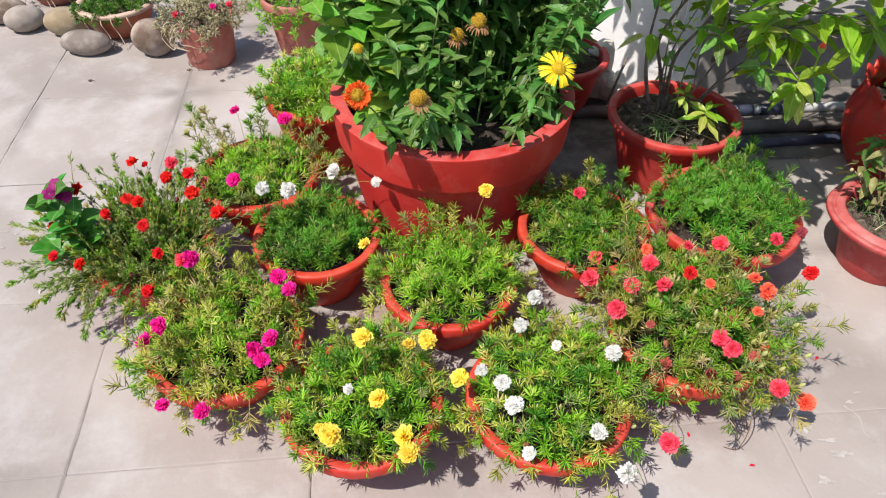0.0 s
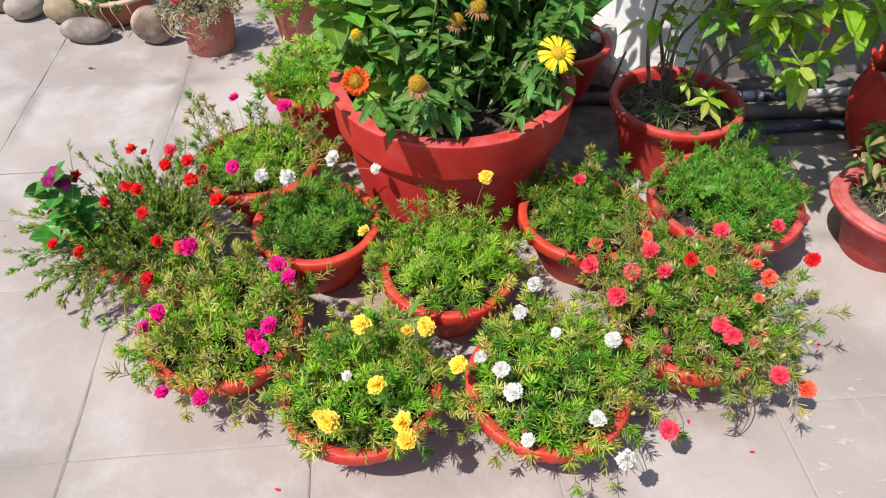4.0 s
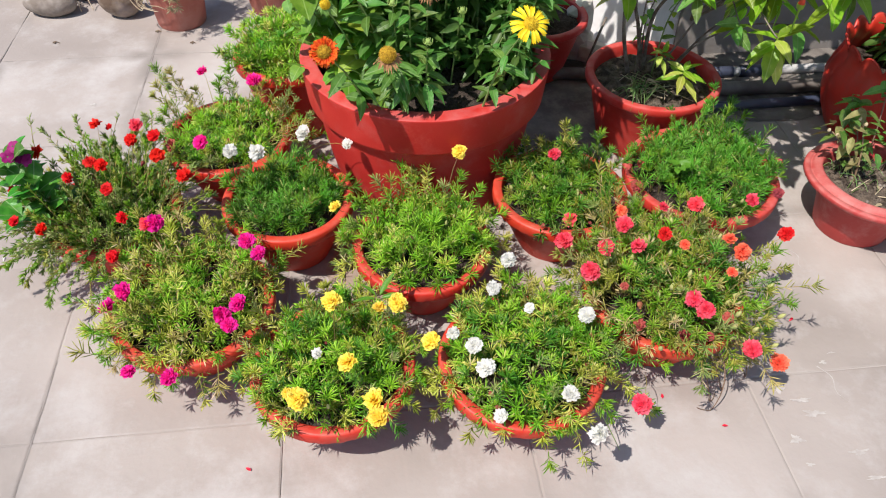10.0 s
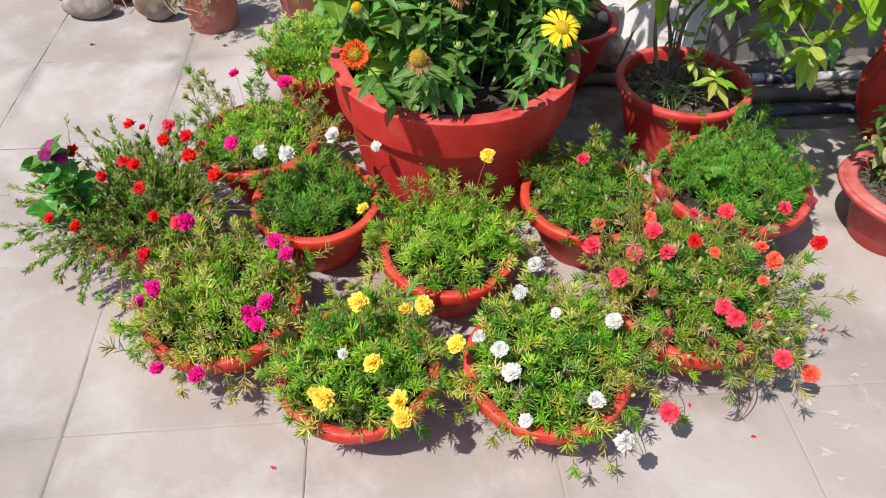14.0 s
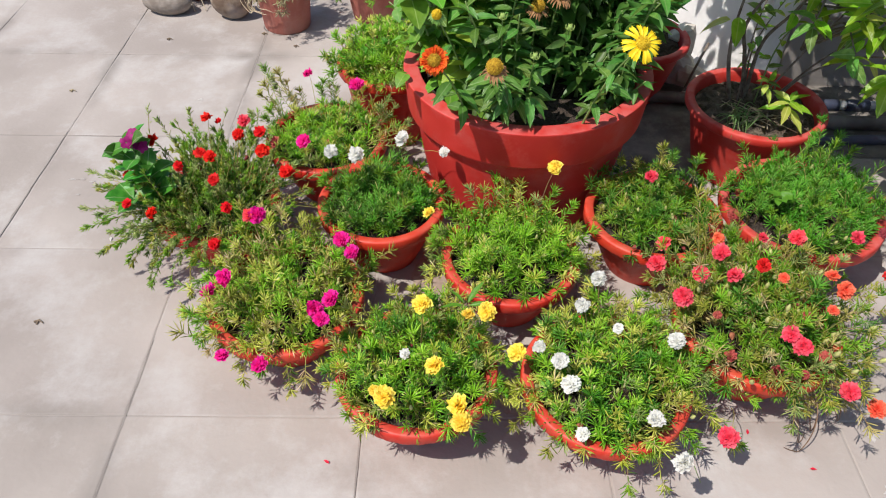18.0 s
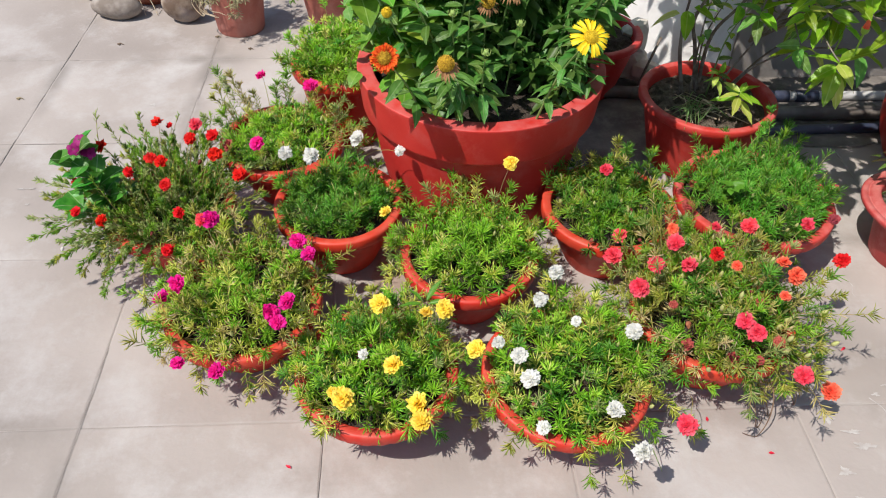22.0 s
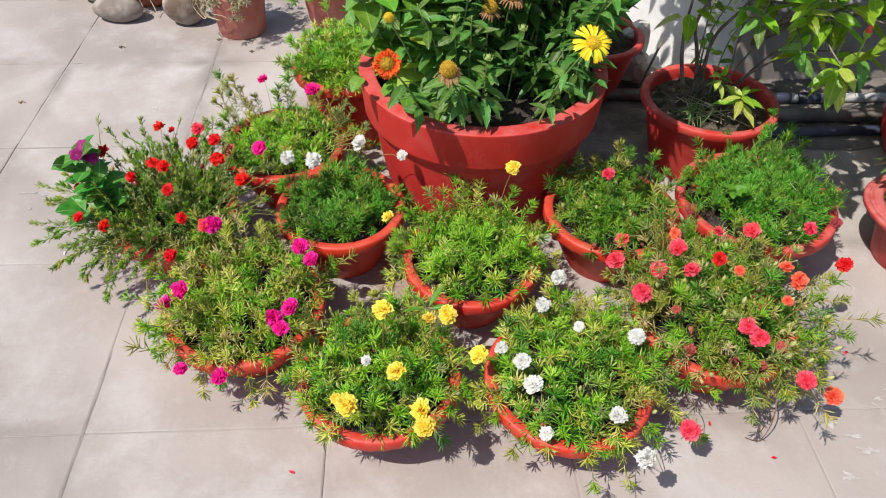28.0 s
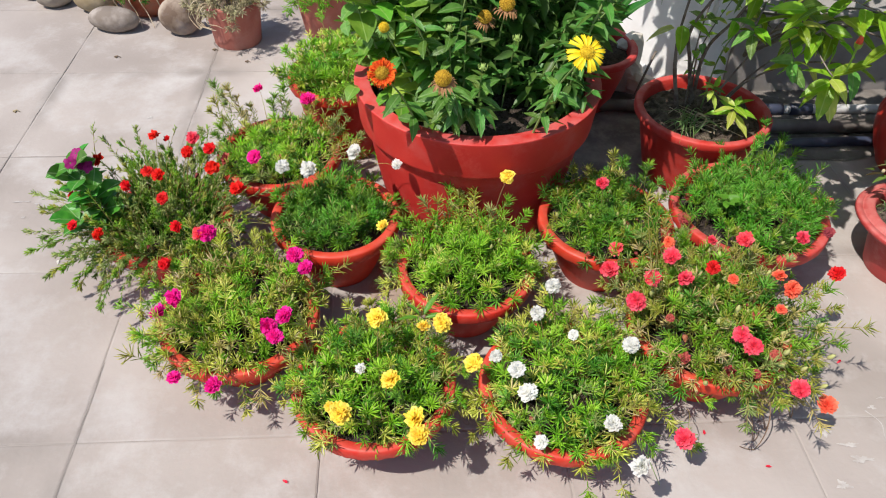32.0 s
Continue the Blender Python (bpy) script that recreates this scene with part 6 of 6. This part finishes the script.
solid("wall_north", box(2.76, -0.20, 0, 7.5, 0.0, 0.345), M["grey_wall"], "low shaded grey cement wall under a stone ledge", "wall")
solid("wall_ledge", box(2.79, -0.30, 0.349, 7.5, 0.0, 0.392), M["slab"], "dark stone ledge along the low wall", "ledge")
solid("wall_upper", box(2.78, -0.14, 0.396, 7.5, 0.0, 2.4), M["grey_wall"], "shaded grey cement wall above the ledge", "wall")
def pillar(front, yaw, side, high, flare):
    """A square pillar with one edge at front, a plastered foot that flares out, and rounded edges."""
    bm = bmesh.new()
    bmesh.ops.create_cube(bm, size=1)
    bmesh.ops.subdivide_edges(bm, edges=[e for e in bm.edges if abs(e.verts[0].co.z - e.verts[1].co.z) > 0.5], cuts=14)
    turn = Matrix.Rotation(radians(yaw), 3, "Z")
    for v in bm.verts:
        z = (v.co.z + 0.5) ** 1.8 * high
        grow = 1 + flare * math.exp(-z / 0.12)
        p = turn @ Vector(((v.co.x * grow + 0.5) * side, (v.co.y * grow + 0.5) * side, 0))
        v.co = Vector((front[0] + p.x, front[1] + p.y, z))
    bmesh.ops.bevel(bm, geom=[e for e in bm.edges if abs(e.verts[0].co.z - e.verts[1].co.z) > 1e-4], offset=0.015, segments=3, affect="EDGES")
    return bm


solid("pillar", pillar((2.60, -0.27), 33, 0.60, 2.6, 0.08), M["white_wall"], "whitewashed pillar with a flared foot in dappled sun", "pillar")


def pipe(name, pts, r, mat, label):
    p = new(name, mesh_of(name, *rod(bezier(pts, 10), r, r, 14), M[mat]))
    return tagged(p, label, "pipe")


pipe("water_pipe", [(2.62, -0.50, 0.028), (3.3, -0.51, 0.028), (4.6, -0.53, 0.028)], 0.028, "pipe_grey", "dusty dark grey plastic pipe lying along the wall")
pipe("water_pipe", [(2.70, -0.61, 0.02), (3.3, -0.60, 0.02), (4.6, -0.63, 0.02)], 0.019, "pipe_blue", "dark blue plastic pipe lying on the floor")
white_pipe = pipe("water_pipe", [(2.74, -0.37, 0.02), (3.6, -0.375, 0.02), (4.6, -0.38, 0.02)], 0.019, "pipe_white", "white plastic pipe with blue joints by the wall")
for x in (2.86, 2.98, 3.52):
    child("joint", mesh_of("joint", *rod([(x, -0.372, 0.02), (x + 0.045, -0.372, 0.02), (x + 0.09, -0.372, 0.02)], 0.024, 0.024, 14), M["pipe_blue"]), white_pipe, label="blue sleeve joint")
pipe("water_pipe", [(2.03, -0.33, 0.03), (2.25, -0.34, 0.03), (2.46, -0.36, 0.03)], 0.024, "pipe_grey", "short grey plastic pipe behind the pots")


# rubble against the pillar
def stone(at, size, mat, label, seed, turn=0.0, name="stone", category="stone", lump=0.07):
    rs = np.random.default_rng(seed)
    bm = bmesh.new()
    bmesh.ops.create_icosphere(bm, subdivisions=4, radius=1)
    ph = rs.uniform(0, 6.28, 6)
    for v in bm.verts:
        c = v.co
        q = 1 + lump * (math.sin(1.7 * c.x + ph[0]) + math.sin(2.1 * c.y + ph[1]) + math.sin(1.9 * c.z + ph[2])) * 0.7 + lump * 0.25 * math.sin(5 * c.x + ph[3]) * math.sin(4 * c.y + ph[4])
        v.co = Vector((c.x * size[0], c.y * size[1], c.z * size[2])) * q
    low = min(v.co.z for v in bm.verts)
    for v in bm.verts:
        v.co.z = max(v.co.z - low - 0.006, 0.0)
    for f in bm.faces:
        f.smooth = True
    me = bpy.data.meshes.new(name)
    bm.to_mesh(me)
    bm.free()
    me.materials.append(M[mat])
    ob = new(name, me)
    ob.matrix_basis = pose(*at, 0, 0, turn)
    return tagged(ob, label, category, "river stones" if name == "stone" else "")


stone((-0.235, 0.655, 0), (0.088, 0.066, 0.062), "stone_pale", "rounded pale grey river stone on the tiles", 1, 20)
stone((-0.025, 0.595, 0), (0.104, 0.070, 0.062), "stone_ochre", "rounded tan river stone beside a bowl", 2, 0)
stone((0.103, 0.395, 0), (0.116, 0.066, 0.052), "stone_grey", "long grey river stone on the tiles", 3, -8)
stone((0.418, 0.365, 0), (0.094, 0.075, 0.088), "stone_tan", "tall brown and grey river stone on the tiles", 4, 0)
stone((-0.36, 0.76, 0), (0.10, 0.07, 0.06), "stone_tan", "rounded tan river stone by the far bowl", 5, 30)
def rubble(at, size, seed):
    """An angular lump of broken plaster."""
    rs = np.random.default_rng(seed)
    bm = bmesh.new()
    bmesh.ops.create_icosphere(bm, subdivisions=2, radius=1)
    cut = [(Vector(rs.normal(0, 1, 3)).normalized(), rs.uniform(0.45, 0.8)) for _ in range(9)]
    for v in bm.verts:
        for n, far in cut:
            v.co -= n * max(0.0, v.co.dot(n) - far)
        v.co = Vector((v.co.x * size, v.co.y * size * 0.8, v.co.z * size * 0.9))
    low = min(v.co.z for v in bm.verts)
    for v in bm.verts:
        v.co.z -= low
    me = bpy.data.meshes.new("rubble")
    bm.to_mesh(me)
    bm.free()
    me.materials.append(M["plaster"])
    ob = new("rubble", me)
    ob.matrix_basis = pose(*at, 0, 0, 47 * seed)
    tagged(ob, "broken piece of pale plaster at the foot of the pillar", "rubble", "broken plaster")


for k, (x, y, z, s) in enumerate(((2.31, -0.17, 0, 0.115), (2.41, -0.24, 0, 0.085), (2.345, -0.185, 0.125, 0.09), (2.27, -0.12, 0.12, 0.08), (2.48, -0.30, 0, 0.05), (2.36, -0.33, 0, 0.035))):
    rubble((x, y, z), s, k + 3)
rod_ob = new("iron_rod", mesh_of("iron_rod", *rod([(2.335, -0.33, 0.004), (2.375, -0.29, 0.10), (2.425, -0.245, 0.215)], 0.005, 0.005, 8), M["bark"]))
tagged(rod_ob, "thin rusty rod leaning on the broken plaster", "rod")


# ---- the pots at the far side ----
def far_pot(name, at, prof, mat, label, seed, leaf, blooms, count, tall, loose, soil_z, soil_r, roots=0, pot_label=""):
    rs = np.random.default_rng(seed)
    ob = thing(name, (at[0], at[1], 0), label, "potted plant", "pots at the far side")
    child("pot", mesh_of("pot", *lathe(prof, 64, 0.006, seed), M[mat]), ob)
    child("soil", mesh_of("soil", *disc(soil_r, soil_z, rs, 30, 5), M["soil"]), ob)
    n = count
    rr = np.sqrt(rs.uniform(0, 1, n)) * soil_r
    az = rs.uniform(0, 6.283, n)
    o = np.stack([rr * np.cos(az), rr * np.sin(az), np.full(n, soil_z)], 1)
    lean = (rr / soil_r) * (0.8 + 0.5 * loose) + rs.normal(0, 0.25, n)
    d = np.stack([np.sin(lean) * np.cos(az), np.sin(lean) * np.sin(az), np.cos(lean)], 1)
    a, b = sprigs(o, d, tall * rs.uniform(0.6, 1.3, n), 0.2 + 0.6 * loose * rr / soil_r, 22, 0.028, 0.0045, rs)
    child("foliage", tri_mesh("foliage", *a, [M[leaf]]), ob, label="narrow moss rose leaves")
    child("stem", tri_mesh("stem", *b, [M["stem"]]), ob)
    for k, (x, y, z, col, s) in enumerate(blooms):
        child("flower", flower_mesh(col, k % 3), ob, Matrix.Translation((x, y, z)) @ pose(0, 0, 0, rs.uniform(10, 50), rs.uniform(-25, 25), 0) @ Matrix.Scale(s, 4))
    for k in range(roots):
        an = radians(-125 + 62 * k / max(1, roots - 1)) + rs.normal(0, 0.1)
        R = soil_r + 0.025
        c = bezier([(R * 0.9 * math.cos(an), R * 0.9 * math.sin(an), soil_z + 0.03), (R * 1.1 * math.cos(an), R * 1.1 * math.sin(an), soil_z), (R * 1.08 * math.cos(an + 0.1), R * 1.08 * math.sin(an + 0.1), 0.06), (R * (1.2 + 0.3 * rs.uniform()) * math.cos(an + 0.2), R * 1.3 * math.sin(an + 0.2), 0.004)], 7)
        child("root", mesh_of("root", *rod(c, 0.0031, 0.0016, 6), M["root"]), ob, label="long dry hanging runner")
    return ob


bowl_prof = [(0.001, 0.006), (0.085, 0.006), (0.095, 0), (0.105, 0), (0.12, 0.02), (0.148, 0.07), (0.162, 0.115), (0.166, 0.125), (0.176, 0.128), (0.18, 0.134), (0.179, 0.143), (0.172, 0.147), (0.158, 0.145), (0.15, 0.13), (0.14, 0.09)]
far_pot("bowl_planter", (0.215, 0.620), bowl_prof, "glaze", "brown glazed bowl of short green moss rose with dry hanging runners", 51, "moss_dark", [(-0.02, 0.02, 0.2, "coral", 0.8)], 120, 0.07, 0.3, 0.12, 0.15, 5)
rim = lathe([(0.166, 0.1265), (0.178, 0.1285), (0.1825, 0.135), (0.1815, 0.145), (0.173, 0.1495), (0.157, 0.148), (0.153, 0.143)], 64, 0.006, 51)
child("rim", mesh_of("rim", *rim, M["glaze_rim"]), bpy.data.objects["bowl_planter"], label="pale worn rim")
far_pot("bowl_planter", (-0.19, 1.02), bowl_prof, "pot_brown", "brown clay bowl of moss rose behind the stones", 52, "moss", [], 110, 0.08, 0.4, 0.12, 0.15, 4)
p1 = [(0.001, 0.007), (0.080, 0.007), (0.091, 0), (0.100, 0), (0.1035, 0.007), (0.113, 0.105), (0.121, 0.176), (0.1235, 0.185), (0.126, 0.194), (0.121, 0.199), (0.113, 0.198), (0.109, 0.176), (0.103, 0.14)]
small = far_pot("small_planter", (0.683, 0.285), p1, "pot_brown", "small faded red clay pot of dry moss rose, pink blooms", 53, "dry_leaf", [(-0.10, -0.06, 0.245, "coral", 0.6), (0.06, -0.05, 0.27, "magenta", 0.6), (0.12, 0.0, 0.255, "coral", 0.6), (-0.075, -0.11, 0.195, "magenta", 0.6), (0.13, -0.03, 0.235, "coral", 0.5), (-0.02, 0.04, 0.285, "magenta", 0.6)], 120, 0.105, 0.20, 0.176, 0.104)
for k in range(7):                                      # pale runners that curl down the one side of the small pot
    a = radians(188 + 9 * k)
    q = (0.135 + 0.012 * (k % 3))
    c = bezier([(0.10 * math.cos(a), 0.10 * math.sin(a), 0.19), (q * math.cos(a), q * math.sin(a), 0.215), (q * 1.2 * math.cos(a - 0.1), q * 1.2 * math.sin(a - 0.1), 0.15), (q * 1.05 * math.cos(a + 0.12), q * 1.05 * math.sin(a + 0.12), 0.085 + 0.008 * k), (q * math.cos(a + 0.3), q * math.sin(a + 0.3), 0.12)], 6)
    child("dry_runner", mesh_of("dry_runner", *rod(c, 0.0026, 0.0014, 6), M["root"]), small, label="pale dry curled runner")
p2 = [(0.001, 0.006), (0.07, 0.006), (0.082, 0), (0.09, 0), (0.094, 0.006), (0.112, 0.11), (0.128, 0.205), (0.135, 0.21), (0.146, 0.214), (0.149, 0.222), (0.149, 0.25), (0.146, 0.256), (0.135, 0.255), (0.128, 0.24), (0.118, 0.2)]
far_pot("tall_planter", (1.075, 0.37), p2, "pot_brown", "tapered faded red clay pot of moss rose with pink blooms", 54, "moss", [(0.02, -0.03, 0.33, "magenta", 0.8), (-0.05, 0.05, 0.31, "coral", 0.8)], 95, 0.09, 0.5, 0.21, 0.12)
far_pot("tall_planter", (0.93, 0.98), p2, "pot_brown", "tapered faded red clay pot standing farther back", 55, "moss_olive", [(0.0, 0.0, 0.32, "magenta", 0.8)], 80, 0.09, 0.5, 0.21, 0.12)


# ---- fallen petals and litter on the tiles ----
def petal_mesh(mat):
    v, f = leaf_shape(0.018, 0.007, "oval", 0.2, 0.5, 3, 4)
    return mesh_of("petal", v, f, M[mat])


for k, (x, y, col) in enumerate(((2.283, -1.933, "coral"), (2.16, -1.84, "coral"), (1.13, -1.93, "coral"), (2.62, -1.62, "coral"), (0.35, -1.15, "white"), (0.42, -0.95, "white"), (0.31, -1.02, "white"))):
    ob = new("fallen_petal", petal_mesh(col))
    ob.matrix_basis = pose(x, y, 0.004, 0, 0, 70 * k)
    tagged(ob, "fallen %s petal on the tiles" % ("white" if col == "white" else "pink"), "petal", "fallen petals")
rs = np.random.default_rng(9)
for k, (x, y) in enumerate(((0.17, 0.13), (0.74, 0.08), (0.58, 0.19), (1.3, -2.1), (0.25, -1.5), (0.6, -2.05), (-0.1, -0.3))):
    c = [(x, y, 0.003), (x + 0.012, y + 0.006, 0.005), (x + 0.02 + 0.01 * rs.uniform(), y - 0.004, 0.003)]
    ob = new("dry_leaf_scrap", mesh_of("dry_leaf_scrap", *merge([rod(c, 0.0035, 0.0015, 5), rod([(x + 0.01, y - 0.008, 0.003), (x + 0.012, y + 0.01, 0.003)], 0.003, 0.0015, 5)]), M["litter"]))
    tagged(ob, "dry brown scrap of leaf on the tiles", "litter", "dry scraps")

for k, (x, y, a, L) in enumerate(((2.64, -1.90, 100, 0.12), (2.75, -1.45, 95, 0.10), (2.80, -1.99, 70, 0.06))):
    c = bezier([(0, 0, 0.0), (L * 0.3, 0.012, 0.0), (L * 0.65, -0.006, 0.0), (L, 0.01, 0.0)], 5)
    w2 = np.linspace(0.0006, 0.0018, len(c))[:, None] * rs.uniform(0.6, 1.2, (len(c), 1))
    v = np.concatenate([c + np.array([0, 1, 0]) * w2, c - np.array([0, 1, 0]) * w2])
    v[:, 2] = 0.0012
    f = [(i, i + len(c), i + len(c) + 1, i + 1) for i in range(len(c) - 1)]
    ob = new("chalk_mark", mesh_of("chalk_mark", v, f, M["chalk"]))
    ob.matrix_basis = pose(x, y, 0, 0, 0, a)
    tagged(ob, "thin white chalky scuff on the tiles", "stain", "chalky scuffs", "structure")


def patch(name, centre, rx, ry, seed, label, z=0.0022, mat="dirt", rag=1.0):
    """A thin uneven film with a ragged edge, for painted shade, soil and chalk."""
    r2 = np.random.default_rng(seed)
    ph = r2.uniform(0, 6.28, 6)
    n = 72
    v = [(centre[0], centre[1], z)]
    for k in range(n):
        a = 2 * math.pi * k / n
        q = 1 + rag * (0.10 * math.sin(3 * a + ph[0]) + 0.08 * math.sin(5 * a + ph[1]) + 0.05 * math.sin(11 * a + ph[2]) + r2.normal(0, 0.03))
        v.append((centre[0] + rx * q * math.cos(a), centre[1] + ry * q * math.sin(a), z))
    tagged(new(name, mesh_of(name, v, [(0, 1 + k, 1 + (k + 1) % n) for k in range(n)], M[mat])), label, "dirt", kind="structure")


# dark films laid on the tiles in place of deep shade
patch("dirt_patch", (2.17, -0.50), 0.30, 0.36, 4, "dark film painted for shade and dirt between the pots")
patch("dirt_patch", (3.25, -0.42), 0.95, 0.26, 5, "dark film painted for the shade under the pipes", 0.0046)
# warm films: spilled soil, with the pots' red bounce light put into the colour
for k, (x, y, rx, ry) in enumerate(((1.83, -1.50, 0.17, 0.13), (1.42, -1.40, 0.12, 0.20), (1.00, -1.20, 0.15, 0.14), (2.22, -1.36, 0.14, 0.10), (1.60, -1.70, 0.11, 0.10))):
    patch("soil_patch", (x, y), rx, ry, 10 + k, "thin film of spilled soil and painted red bounce between the pots", 0.0014, "warm_film")

for k, (x, y, rx, ry) in enumerate((
        (2.531, -1.922, 0.025, 0.0167), (2.518, -1.881, 0.0219, 0.0104), (2.474, -1.841, 0.0156, 0.0208), (2.454, -1.988, 0.0156, 0.0187),
        (2.591, -2.037, 0.0219, 0.0125), (2.6, -2.105, 0.025, 0.0083), (2.456, -2.056, 0.0094, 0.0083), (2.632, -1.774, 0.0094, 0.0104),
        (2.67, -1.746, 0.0109, 0.0042), (0.119, -0.86, 0.0104, 0.0061), (0.152, -0.859, 0.0146, 0.0061), (0.191, -0.873, 0.0083, 0.0076),
        (0.169, -0.941, 0.0063, 0.0061), (0.437, -0.352, 0.0104, 0.0121))):
    patch("chalk_smear", (x, y), rx * 0.9, ry * 0.55, 30 + k, "white chalky smear worn into the tiles", 0.0016, "chalk", 3.2)

def grime(axis, at, start, end, wide, seed):
    """A ragged dark line of dirt that has settled in one joint."""
    r2 = np.random.default_rng(seed)
    n = int((end - start) / 0.02)
    ph = r2.uniform(0, 6.28, 3)
    v = []
    for k in range(n + 1):
        u = start + (end - start) * k / n
        w = wide * max(0.02, 0.30 + 0.50 * math.sin(5.3 * u + ph[0]) * math.sin(2.1 * u + ph[1]) + 0.3 * math.sin(17 * u + ph[2])) * r2.uniform(0.7, 1.2)
        off = r2.normal(0, wide * 0.05)
        for side in (-0.5, 0.5):
            q = at + off + side * w
            v.append((q, u, 0.0009) if axis == "x" else (u, q, 0.0009))
    f = [(2 * k, 2 * k + 1, 2 * k + 3, 2 * k + 2) for k in range(n)]
    tagged(new("joint_grime", mesh_of("joint_grime", v, f, M["grime"], False)), "dark dirt settled along a floor joint", "dirt", kind="structure")


grime("x", -0.004, -1.25, 0.75, 0.009, 1)
grime("x", 0.602, -2.35, 0.30, 0.005, 2)
grime("y", -0.602, -0.9, 0.55, 0.005, 3)
grime("y", -0.002, -0.9, 0.05, 0.006, 4)
grime("x", -0.602, -0.60, 1.6, 0.010, 5)
grime("x", 1.198, -2.35, -1.85, 0.005, 6)

# ---- floor tiles ----
def tile_mesh():
    h = TILE / 2 - JOINT / 2
    e = 0.004
    v = [(-h, -h, -0.004), (h, -h, -0.004), (h, h, -0.004), (-h, h, -0.004), (-h, -h, -0.001), (h, -h, -0.001), (h, h, -0.001), (-h, h, -0.001),
         (-h + e, -h + e, 0), (h - e, -h + e, 0), (h - e, h - e, 0), (-h + e, h - e, 0)]
    f = [(8, 9, 10, 11)]
    for k in range(4):
        j = (k + 1) % 4
        f += [(k, j, 4 + j, 4 + k), (4 + k, 4 + j, 8 + j, 8 + k)]
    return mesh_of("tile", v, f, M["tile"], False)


TILE_MESH = tile_mesh()
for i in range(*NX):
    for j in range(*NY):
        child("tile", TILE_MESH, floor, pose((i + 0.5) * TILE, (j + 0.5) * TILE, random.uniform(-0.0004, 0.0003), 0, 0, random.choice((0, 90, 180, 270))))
